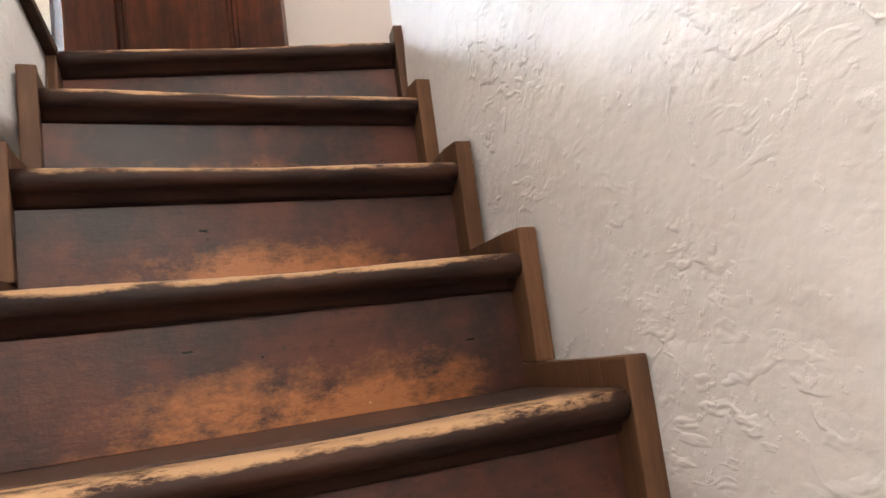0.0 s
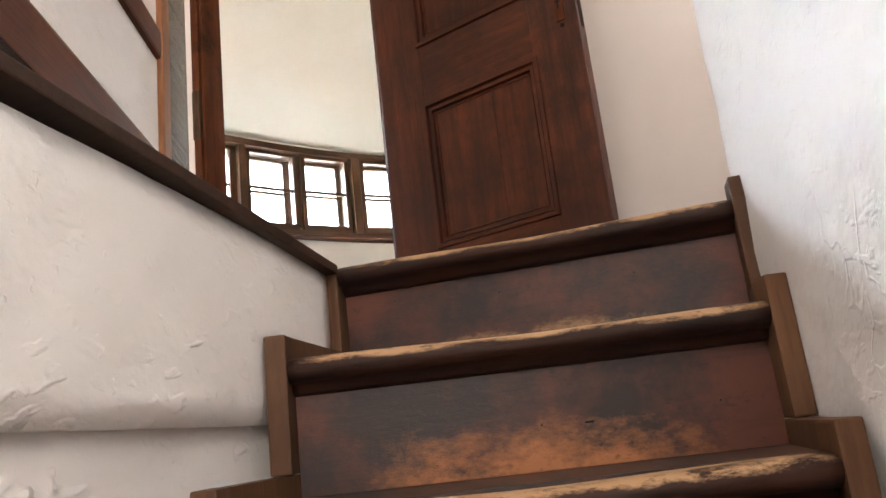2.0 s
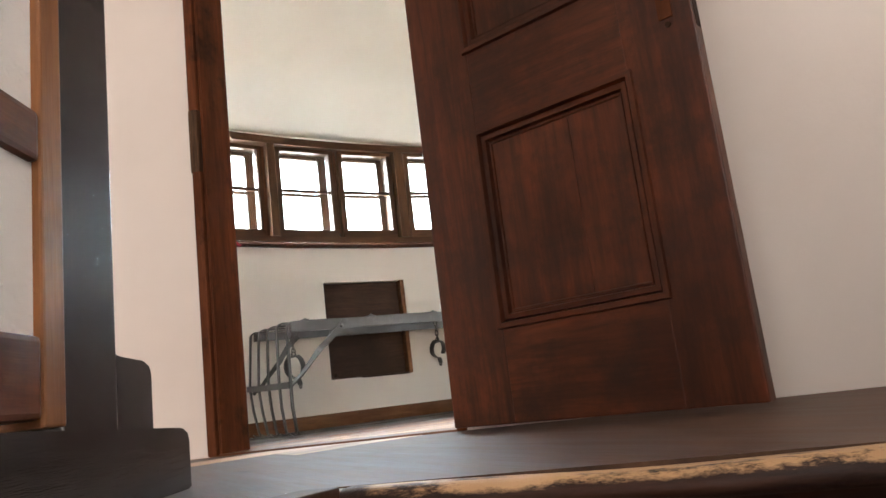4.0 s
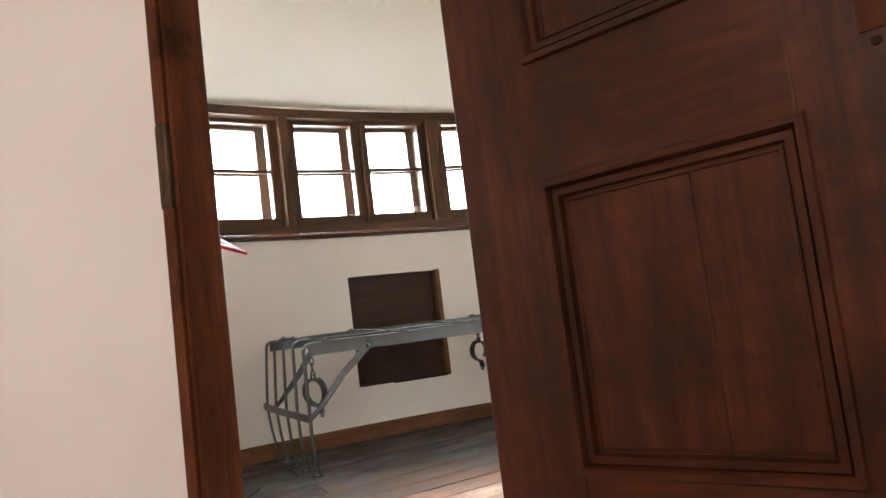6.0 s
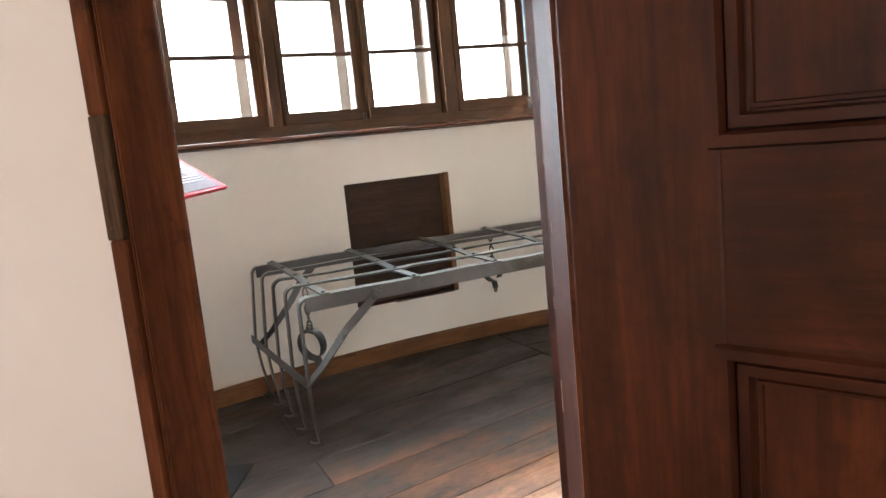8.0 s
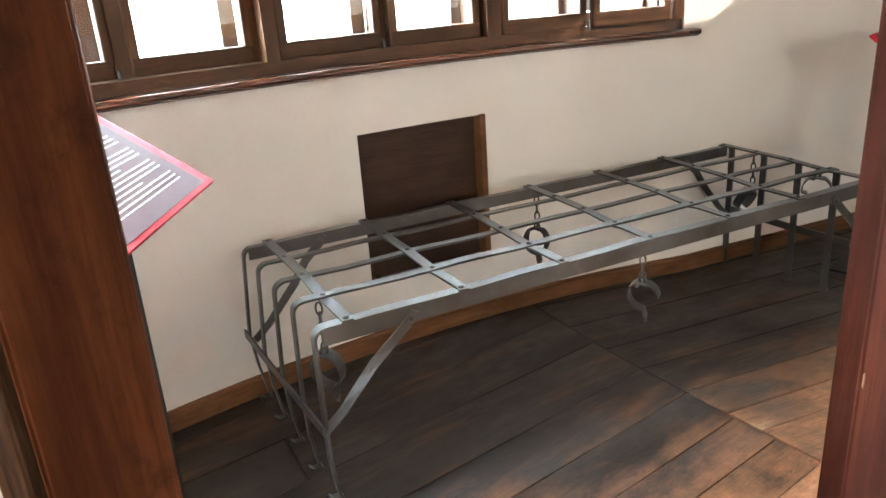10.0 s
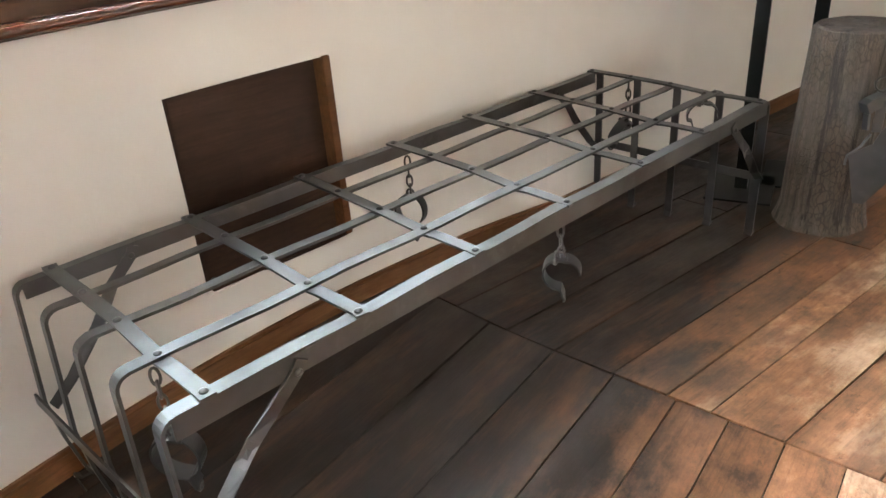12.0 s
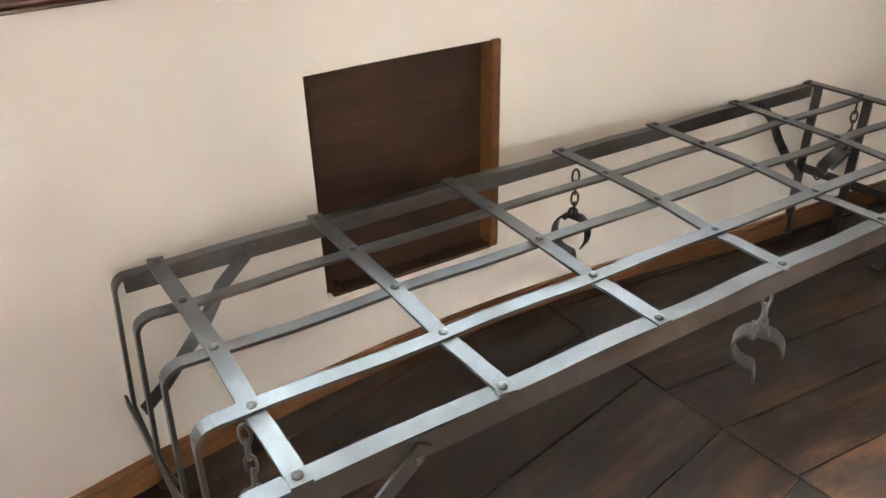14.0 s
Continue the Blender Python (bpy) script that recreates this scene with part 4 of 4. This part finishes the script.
# nails and short splits in the risers
for k in range(6):
    a, b, d, up = ends(k)
    m = Matrix.Translation(a) @ Matrix.Rotation(math.atan2(d.y, d.x), 4, "Z")
    for j in range(3):
        x, z = random.uniform(0.08, 0.66), random.uniform(-0.17, -0.08)
        w = random.choice((0.003, 0.003, 0.014))
        part("nail_mark", box(x, x + w, 0.0340, 0.0362, z, z + 0.003), M_BLACK, stairs, "small dark nail mark").matrix_basis = m

# floor at the foot, walls and ceiling that close the stair hall
tagged(part("lower_floor", prism([(-1.6, -3.4), (3.4, -3.4), (3.4, 2.0), (-1.6, 2.0)], -2.95, -2.73), M_LANDFLOOR), "dark wooden floor at the foot of the stair", "floor", kind="structure")
wall_run((-4.2, 0.2), (-2.3, -2.0), 0.3, -0.05, 2.5, M_LANDING, "wall_hall_south", "plain plaster wall of the stair hall")
# opening behind the stair is unseen, cut only for the hall lamp
wall_run((-2.4, -2.0), (3.2, -2.0), 0.3, -2.75, 2.5, M_LANDING, "wall_hall_back", "plain plaster wall with the stair window", [(1.9, 3.2, 0.75, 1.95)])
wall_run((3.0, -2.1), (3.0, 2.4), 0.3, -2.75, 2.5, M_LANDING, "wall_hall_foot", "plain plaster wall at the foot of the stair")
# unseen ceiling; reaches past the hall to shut out sun and sky
tagged(part("hall_ceiling", prism([(-5.0, 0.25), (-2.4, -2.4), (3.4, -2.4), (3.4, 6.6), (0.2, 6.6), (0.2, 4.55)], 2.42, 2.55), M_LANDING), "plain white ceiling, spread wide to keep sun off the stair", "ceiling", kind="structure")

# dark board that edges the landing above the stair wall
edge = box(0, 3.2, -0.006, 0.05, -0.016, 0.004, 0.003)
ob = part("trim", edge, M_HATCH)
ob.matrix_world = Matrix.Translation(WALL_L + V * 0.004) @ Matrix.Rotation(math.atan2(DL.y, DL.x), 4, "Z") @ Matrix.Rotation(radians(-2.2), 4, "Y") @ Matrix.Translation((0, -0.03, 0))
tagged(ob, "dark brown board edging the landing", "edging board", kind="structure")


# ---------------------------------------------------------------- boarded partition beside the stair head
def partition():
    ang = -28.0
    th = empty("stair_partition", Matrix.Translation((-1.353, 1.2415, 0.0)) @ Matrix.Rotation(radians(ang), 4, "Z"), "wooden post and rails with white plastered infill at the stair head", "partition")
    # x runs back along the stair, y towards it
    part("post", box(-0.036, 0.012, -0.056, 0.0, 0.115, 2.42, 0.004), M_POST, th)
    # grey in place of post wood: the sheen is put into the colour
    part("post_side", box(-0.178, -0.0362, -0.052, -0.004, 0.10, 2.42, 0.004), M_PLINTH_SHEEN, th, "side of the post, greyed by painted window sheen")
    part("lower_rail", box(0.012, 1.9, -0.055, -0.001, 0.124, 0.219, 0.008), M_RAIL, th)
    part("upper_rail", box(0.012, 1.9, -0.055, -0.001, 0.426, 0.490, 0.008), M_RAIL, th)
    part("top_rail", box(0.012, 1.9, -0.055, -0.001, 1.02, 1.08, 0.008), M_RAIL, th)
    for a, b in ((0.217, 0.428), (0.488, 1.022)):
        part("infill", box(0.012, 1.9, -0.05, -0.012, a, b), M_ROUGH, th, "white plaster infill")
    # boards at its foot
    bm = prism([(-0.360, 0.0), (-0.360, 0.190), (-0.352, 0.203), (-0.335, 0.209), (-0.25, 0.212), (-0.21, 0.222), (-0.175, 0.250), (-0.04, 0.250), (-0.03, 0.112), (1.9, 0.122), (1.9, 0.0)], 0.0, 0.022, 0.003)
    bm.transform(Matrix.Translation((0, -0.030, 0)) @ Matrix.Rotation(radians(90), 4, "X"))
    part("back_board", bm, M_PLINTH_SHEEN, th, "dark polished board")
    bm = prism([(-0.40, 0.0), (-0.40, 0.078), (-0.392, 0.092), (-0.37, 0.098), (0.1, 0.114), (1.9, 0.122), (1.9, 0.0)], 0.0, 0.026, 0.003)
    bm.transform(Matrix.Translation((0, 0.012, 0)) @ Matrix.Rotation(radians(90), 4, "X"))
    part("front_board", bm, M_PLINTH_SHEEN, th, "dark polished board")
    return th


partition()


# ---------------------------------------------------------------- iron bed frame
BX = (-3.787, -3.946, -4.106, -4.266, -4.426)   # rails, front to back
BZ = 0.517
BAR_TILT = (-0.06, -0.08, 0.0, 0.03, 0.03)
RAIL_Z = (0.517, 0.532, 0.536, 0.544, 0.550)
NEAR = [2.190 - 0.006 * i for i in range(5)]     # the frame stands a little askew
AWAY = [4.408 - 0.016 * i for i in range(5)]
CROSS = [[2.281 + 0.3375 * j - 0.0070 * i for i in range(5)] for j in range(6)] + [[4.357 - 0.0165 * i for i in range(5)]]


def bench():
    th = empty("iron_bed_frame", Matrix.Translation((-4.1, 3.295, 0.0)), "grey wrought iron bed frame of riveted flat bars", "bed frame")
    T = Matrix.Translation((4.1, -3.295, 0.0))

    def put(name, bm, mat=M_IRON, label="", smooth=False, parent=None):
        bm.transform(T)
        return part(name, bm, mat, parent or th, label, smooth)

    for i, x in enumerate(BX):
        front, rear = i == 0, i == 4
        w = 0.032 if front else 0.028
        r = 0.030
        z, y0, y1 = RAIL_Z[i], NEAR[i], AWAY[i]
        bow = -0.022 if i == 4 else -0.006 * i
        pts = [(x, y0 + 0.020, 0.0), (x, y0 + 0.012, 0.02)]
        pts += [(x, y0 + bow * 0.4, 0.13), (x, y0 + bow, 0.25), (x, y0, z - r)]
        pts += [(x, y0 + r - r * math.cos(a), z - r + r * math.sin(a)) for a in (0.3, 0.6, 0.9, 1.2)]
        pts += [(x + 0.0015 * math.sin(1.7 * k + 2 * i), y0 + r + (y1 - y0 - 2 * r) * k / 22, z + 0.0018 * math.sin(1.3 * k + i) + (0.004 * math.sin(math.pi * k / 22) if front else 0.0)) for k in range(23)]
        pts += [(x, y1 - r + r * math.sin(a), z - r + r * math.cos(a)) for a in (0.3, 0.6, 0.9, 1.2)]
        pts += [(x, y1, z - r), (x, y1, 0.25), (x, y1, 0.02), (x, y1 - 0.008, 0.0)]
        put("long_bar", sweep(pts, (1, 0, BAR_TILT[i]), w, 0.0075))
        if front or rear:
            # upright flange below the outer bars
            xx = x + (0.013 if front else -0.013)
            bm = bmesh.new()
            n = 12
            for k in range(n):
                ya, yb = (y0 + 0.02 + (y1 - y0 - 0.04) * (k + e) / n for e in (0, 1))
                za, zb = ((0.004 * math.sin(math.pi * (k + e) / n) if front else 0.0) for e in (0, 1))
                q = [bm.verts.new((xx + dx, y, z + dz + d)) for y, d in ((ya, za), (yb, zb)) for dx, dz in ((-0.003, -0.047), (0.003, -0.047), (0.003, -0.002), (-0.003, -0.002))]
                for f in ((0, 1, 5, 4), (1, 2, 6, 5), (2, 3, 7, 6), (3, 0, 4, 7)):
                    bm.faces.new([q[v] for v in f])
                if k in (0, n - 1):
                    bm.faces.new(q[:4] if k == 0 else q[4:])
            bmesh.ops.remove_doubles(bm, verts=bm.verts, dist=1e-5)
            put("flange", bm)
        # curled foot
        put("foot", sweep([(x, y0 + 0.018, 0.004), (x, y0 - 0.006, 0.004), (x, y0 - 0.018, 0.013)], (1, 0, 0), w * 0.8, 0.006))
        put("foot", sweep([(x, y1 - 0.010, 0.004), (x, y1 + 0.012, 0.004), (x, y1 + 0.022, 0.012)], (1, 0, 0), w * 0.8, 0.006))
    for j, row in enumerate(CROSS):
        # each strap runs over the outer bars and is notched under the second one
        zs = [RAIL_Z[i] + (-0.0068 if i == 1 else 0.0072) for i in range(5)]
        pts = [(BX[0] + 0.017, row[0], zs[0] - 0.001)]
        for i, x in enumerate(BX):
            if i == 1:
                pts += [(x + 0.045, row[0] * 0.3 + row[1] * 0.7, RAIL_Z[1] - 0.004), (x, row[1], zs[1]), (x - 0.030, row[1] * 0.8 + row[2] * 0.2, RAIL_Z[1] - 0.002)]
            else:
                pts.append((x, row[i] + 0.003 * math.sin(j * 1.7 + i), zs[i]))
        pts.append((BX[4] - 0.017, row[4], zs[4]))
        bar = put("cross_bar", sweep(pts, (0, 1, 0), 0.032, 0.006))
        for i, x in enumerate(BX):
            rv = lathe([(0.001, 0.0), (0.0092, 0.0), (0.0082, 0.003), (0.0045, 0.0056), (0.001, 0.0062)], 12)
            rv.transform(Matrix.Translation((x + 0.002 * math.sin(3 * i + j), row[i], RAIL_Z[i] + (0.0035 if i == 1 else 0.0098))))
            put("rivet", rv, M_RIVET if i < 2 else M_IRON, "", True, bar)
    # straps across the legs and the braces
    for ys, sg in ((NEAR, -1), (AWAY, 1)):
        put("leg_strap", sweep([(BX[0] + 0.018, ys[0] + sg * 0.010, 0.228), (BX[2], ys[2] + sg * (0.022 if sg < 0 else 0.010), 0.238), (BX[4] - 0.018, ys[4] + sg * (0.032 if sg < 0 else 0.010), 0.252)], (0, 0, 1), 0.030, 0.006))
        for i in (0, 4):
            x, y, z = BX[i], ys[i], RAIL_Z[i]
            out = 0.022 if i == 0 else -0.008
            p = [(y - sg * 0.275, z - 0.012), (y - sg * 0.262, z - 0.034), (y - sg * 0.20, z - 0.090), (y - sg * 0.150, 0.385), (y - sg * 0.115, 0.345), (y - sg * 0.05, 0.270), (y + sg * 0.006, 0.222)]
            bm = sweep([(x + out * (1 - 0.5 * k / 6), py, pz) for k, (py, pz) in enumerate(p)], (0, sg * 0.6, 0.8), 0.028, 0.006, twist=[0, 0, 0, 0.25, 0.95, 1.2, 1.2])
            br = put("brace", bm)
            rv = lathe([(0.001, 0.0), (0.0085, 0.0), (0.0065, 0.004), (0.001, 0.0052)], 10)
            rv.transform(pose(x + out + (0.003 if i == 0 else 0.003), p[1][0], p[1][1], 0, 90, 0))
            put("rivet", rv, M_IRON, "", True, br)
    return th


bench()


def shackle(name, x, y, top, links, turn, a_long, a_short, R, label, tilt=0.0, droop=0.0):
    """A short chain and a hinged iron cuff that hang from the frame. a_long, a_short: degrees that the two bands sweep from the hinge."""
    th = empty(name, Matrix.Translation((x, y, top)), label, "shackle", "shackles on the bed frame")
    z = 0.0
    for i in range(links):
        a = math.pi / 2 * (i % 2) + turn + 0.4
        ax = Vector((math.cos(a), math.sin(a), 0))
        hz = 0.0195
        pts = [ax * (0.0085 * math.cos(k * math.tau / 14)) + Vector((0.001 * i, 0, z - hz + hz * math.sin(k * math.tau / 14))) for k in range(14)]
        part("chain_link", tube(pts, 0.0032, 6, closed=True), M_IRON_DARK, th, smooth=True)
        z -= 2 * hz - 0.0095
    m = Matrix.Translation((0, 0, z)) @ Matrix.Rotation(turn, 4, "Z") @ Matrix.Rotation(tilt, 4, "X")
    # x across the cuff, y along its axis, z up; the hinge sits at the top
    wide = 0.040
    bits = []
    bits.append(("staple", tube(arc_pts((0, 0, 0.000), 0.011, math.radians(-30), math.radians(210), 10, (1, 0, 0), (0, 0, 1)), 0.0038, 6), M_IRON_DARK))
    bits.append(("pin", tube([(-0.012, -wide * 0.62, -0.010), (-0.012, wide * 0.62, -0.010)], 0.0065, 10), M_IRON_DARK))
    bits.append(("cuff_plate", sweep([(-0.022, 0, -0.014), (0.0, 0, -0.008), (0.024, 0, -0.012)], (0, 1, 0), wide, 0.006), M_CUFF))
    c = Vector((0.0, 0, -0.010 - R))
    long_arc = [c + Vector((-R * 1.0 * math.sin(a), 0, R * 1.12 * math.cos(a))) for a in (math.radians(18 + (a_long - 18) * k / 16) for k in range(17))]
    long_arc += [long_arc[-1] + Vector((0.016, 0, -0.004)), long_arc[-1] + Vector((0.020, 0, -0.018)), long_arc[-1] + Vector((0.024, 0, -0.034))]
    bits.append(("cuff_band", sweep(long_arc, (0, 1, 0), wide * 0.92, 0.005), M_CUFF))
    short_arc = [c + Vector((R * (1.0 + droop) * math.sin(a), 0, R * 1.12 * math.cos(a))) for a in (math.radians(20 + (a_short - 20) * k / 12) for k in range(13))]
    bits.append(("cuff_band", sweep(short_arc, (0, 1, 0), wide * 0.92, 0.005), M_CUFF))
    bits.append(("eye", tube(arc_pts(long_arc[-1] + Vector((0, 0, -0.007)), 0.009, 0, math.tau * 0.95, 12, (0, 1, 0), (0, 0, 1)), 0.0038, 6), M_IRON_DARK))
    for nm, bm, mat in bits:
        bm.transform(m)
        part(nm, bm, mat, th, smooth=nm in ("staple", "pin", "eye"))
    return th


VIEWED = radians(33)
shackle("shackle", -3.925, 2.252, RAIL_Z[1] - 0.006, 5, VIEWED + 0.15, 172, 158, 0.050, "dark iron cuff on a chain below the bed frame's end", 0.1, -0.1)
shackle("shackle", -4.335, 3.240, RAIL_Z[3] + 0.002, 4, VIEWED - 0.1, 170, 130, 0.045, "dark iron cuff on a short chain near the hatch", -0.1)
shackle("shackle", BX[0] + 0.006, 3.262, BZ - 0.040, 3, VIEWED, 160, 88, 0.045, "open grey iron cuff on a chain below the front bar", 0.15, 0.15)
shackle("shackle", -4.262, 4.292, RAIL_Z[3] - 0.004, 5, VIEWED + 1.1, 165, 150, 0.046, "dark iron cuff on a chain at the far end", 0.5)
shackle("shackle", -3.962, 4.300, RAIL_Z[1] + 0.010, 1, VIEWED, 100, 90, 0.050, "open dark iron cuff hung close under the far end", 0.0, 0.1)


# ---------------------------------------------------------------- reading stands and the stump
def stand(name, x, y, turn, label, height, pw=0.36, ph=0.27, tilt=35):
    th = empty(name, pose(x, y, 0, 0, 0, turn), label, "reading stand", "reading stands")
    part("post", box(-0.026, 0.026, -0.026, 0.026, 0.008, height - 0.04, 0.003), M_BLACK, th)
    part("base_plate", box(-0.16, 0.16, -0.13, 0.13, 0.0, 0.008, 0.002), M_BLACK, th)
    part("top_bracket", box(-0.06, 0.06, -0.03, 0.03, height - 0.045, height - 0.02, 0.002), M_BLACK, th)
    desk = part("desk_board", box(-pw / 2, pw / 2, -ph / 2, ph / 2, -0.006, 0.006, 0.002), M_RED, th, "glossy red printed board")
    desk.matrix_basis = pose(0, 0, height, tilt, 0, 0)
    part("print_field", box(-pw / 2 + 0.035, pw / 2 - 0.04, -ph / 2 + 0.012, ph / 2 - 0.035, 0.0062, 0.0078), M_PRINT_GREY, desk, "grey printed field")
    for k in range(16):
        y0 = ph / 2 - 0.055 - k * 0.0125
        ln = (pw - 0.115) * (0.96 if k % 4 else 0.7)
        part("text_bar", box(-pw / 2 + 0.045, -pw / 2 + 0.045 + ln, y0 - 0.0036, y0, 0.0080, 0.0090), M_PRINT_WHITE, desk)
    return th


stand("reading_stand", -3.683, 1.780, 152, "black metal reading stand with a red printed board", 0.996, 0.60, 0.30, 35)
stand("reading_stand", -4.01, 4.80, 290, "black metal reading stand with a red printed board by the stump", 0.93, 0.26, 0.24, -38)
stand("reading_stand", -3.89, 5.06, 290, "black metal reading stand behind the stump", 0.95, 0.26, 0.24, -38)


def stump():
    th = empty("chopping_stump", Matrix.Translation((-3.645, 4.705, 0.0)), "weathered grey-brown cracked upright log on the floor", "stump")
    bm = bmesh.new()
    seg, rings = 48, []
    hs = [0.0, 0.03, 0.08, 0.16, 0.26, 0.38, 0.50, 0.60, 0.68, 0.728, 0.735]
    for z in hs:
        row = []
        for k in range(seg):
            a = k * math.tau / seg
            r = 0.150 - 0.006 * (z / 0.735) + 0.012 * noise.noise(Vector((math.cos(a) * 1.6, math.sin(a) * 1.6, z * 1.2)))
            r += 0.007 * noise.noise(Vector((math.cos(a) * 7, math.sin(a) * 7, z * 1.5))) + 0.02 * max(0, 0.06 - z) / 0.06
            if z > 0.73:
                r -= 0.010
            row.append(bm.verts.new((r * math.cos(a) + 0.03 * z, r * math.sin(a), z)))
        rings.append(row)
    for r, q in zip(rings, rings[1:]):
        for k in range(seg):
            bm.faces.new((r[k], r[(k + 1) % seg], q[(k + 1) % seg], q[k]))
    bm.faces.new(rings[0])
    bm.faces.new(rings[-1])
    part("log", bm, M_LOG, th)
    return th


stump()


def cleaver():
    """Iron cleaver hung from a hasp on the stump; x to its right, z up."""
    th = empty("iron_cleaver", pose(-3.462, 4.585, 0.510, 0, 0, 15.8), "grey iron cleaver hung from a hasp on the stump", "cleaver")
    part("socket", sweep([(-0.064, -0.030, -0.012), (-0.052, -0.016, -0.002), (0.012, 0.050, 0.022)], (1, -0.9, 0), 0.036, 0.042), M_STEEL, th)
    part("wedge", sweep([(-0.052, -0.024, -0.030), (-0.048, -0.022, -0.085)], (1, -0.9, 0), 0.022, 0.010), M_IRON, th)
    part("edge_strip", tube([(-0.030, -0.010, -0.105), (-0.052, -0.010, -0.150), (-0.088, -0.010, -0.186), (-0.090, -0.010, -0.222)], 0.0042, 6), M_IRON, th, "lighter strip along the blade edge", smooth=True)
    out = [(-0.090, -0.19), (-0.080, -0.205), (-0.044, -0.36), (-0.010, -0.36), (0.055, -0.26), (0.092, -0.15), (0.095, 0.01), (0.045, -0.01), (0.0, -0.09), (-0.018, -0.14)]
    bm = prism(out, 0.0, 0.006, 0.001)
    bm.transform(Matrix.Rotation(radians(90), 4, "X"))
    part("blade", bm, M_STEEL, th)
    part("neck", box(-0.030, 0.000, 0.000, 0.012, -0.10, 0.010, 0.003), M_STEEL, th)
    part("ring", tube(arc_pts((-0.020, 0.02, 0.060), 0.026, 0, math.tau * 0.97, 14), 0.004, 6), M_IRON_DARK, th, smooth=True)
    part("handle", tube([(0.010, 0.048, 0.021), (0.05, 0.088, 0.034), (0.17, 0.208, 0.075)], 0.017, 10), M_STRING, th, "light wooden handle", smooth=True)
    return th


cleaver()


# ---------------------------------------------------------------- floor boards of the room
def plank(p0, p1, q0, q1, parent, material):
    """A board between two joints: p0-p1 at its near end, q0-q1 at its far end."""
    g = 0.0022
    pts = [(p0[0] + g, p0[1] + g), (p1[0] - g, p1[1] + g), (q1[0] - g, q1[1] - g), (q0[0] + g, q0[1] - g)]
    dz = random.uniform(-0.0015, 0.0015)
    bm = bmesh.new()
    e = 0.002
    cx, cy = sum(p[0] for p in pts) / 4, sum(p[1] for p in pts) / 4
    lo = [bm.verts.new((x, y, -0.022)) for x, y in pts]
    md = [bm.verts.new((x, y, -0.002 + dz)) for x, y in pts]
    hi = [bm.verts.new((x + math.copysign(e, cx - x), y + math.copysign(e, cy - y), dz)) for x, y in pts]
    bm.faces.new(lo)
    bm.faces.new(hi)
    for r, s in ((lo, md), (md, hi)):
        for i in range(4):
            bm.faces.new((r[i], r[(i + 1) % 4], s[(i + 1) % 4], s[i]))
    return part("plank", bm, material, parent)


JOINT = 3.34
near_far = [-4.80, -4.58, -4.36, -4.12, -3.872, -3.672, -3.488, -3.346, -3.207, -3.070, -2.92, -2.72, -2.52]
LEAN = -0.18   # the boards this side of the joint fan slightly


def near_x(x, y):
    return x + LEAN * (y - joint_y(x))


def joint_y(x):
    return JOINT + 0.09 * (x + 4.0) * (x > -4.0)


for i in range(len(near_far) - 1):
    a, b = near_far[i], near_far[i + 1]
    cut = 1.75 if i % 2 else 2.15
    plank((near_x(a, cut), cut), (near_x(b, cut), cut), (a, joint_y(a)), (b, joint_y(b)), floor_ob, M_FLOOR_NEAR)
    plank((near_x(a, 0.4), 0.4), (near_x(b, 0.4), 0.4), (near_x(a, cut), cut), (near_x(b, cut), cut), floor_ob, M_FLOOR_NEAR)
xs = [-5.0, -4.74, -4.50, -4.27, -4.05, -3.87, -3.68, -3.515, -3.396, -3.210, -3.0, -2.78, -2.55, -2.30, -2.05, -1.8, -1.55, -1.3, -1.05, -0.8, -0.5]
for i in range(len(xs) - 1):
    a, b = xs[i], xs[i + 1]
    y0 = joint_y(a), joint_y(b)
    cut = 4.55 + 0.5 * (i % 3)
    sl = 0.09
    plank((a, y0[0]), (b, y0[1]), (a + sl * (cut - 3.34), cut), (b + sl * (cut - 3.34), cut), floor_ob, M_FLOOR)
    plank((a + sl * (cut - 3.34), cut), (b + sl * (cut - 3.34), cut), (a + sl * 2.9, FLOOR_END), (b + sl * 2.9, FLOOR_END), floor_ob, M_FLOOR)
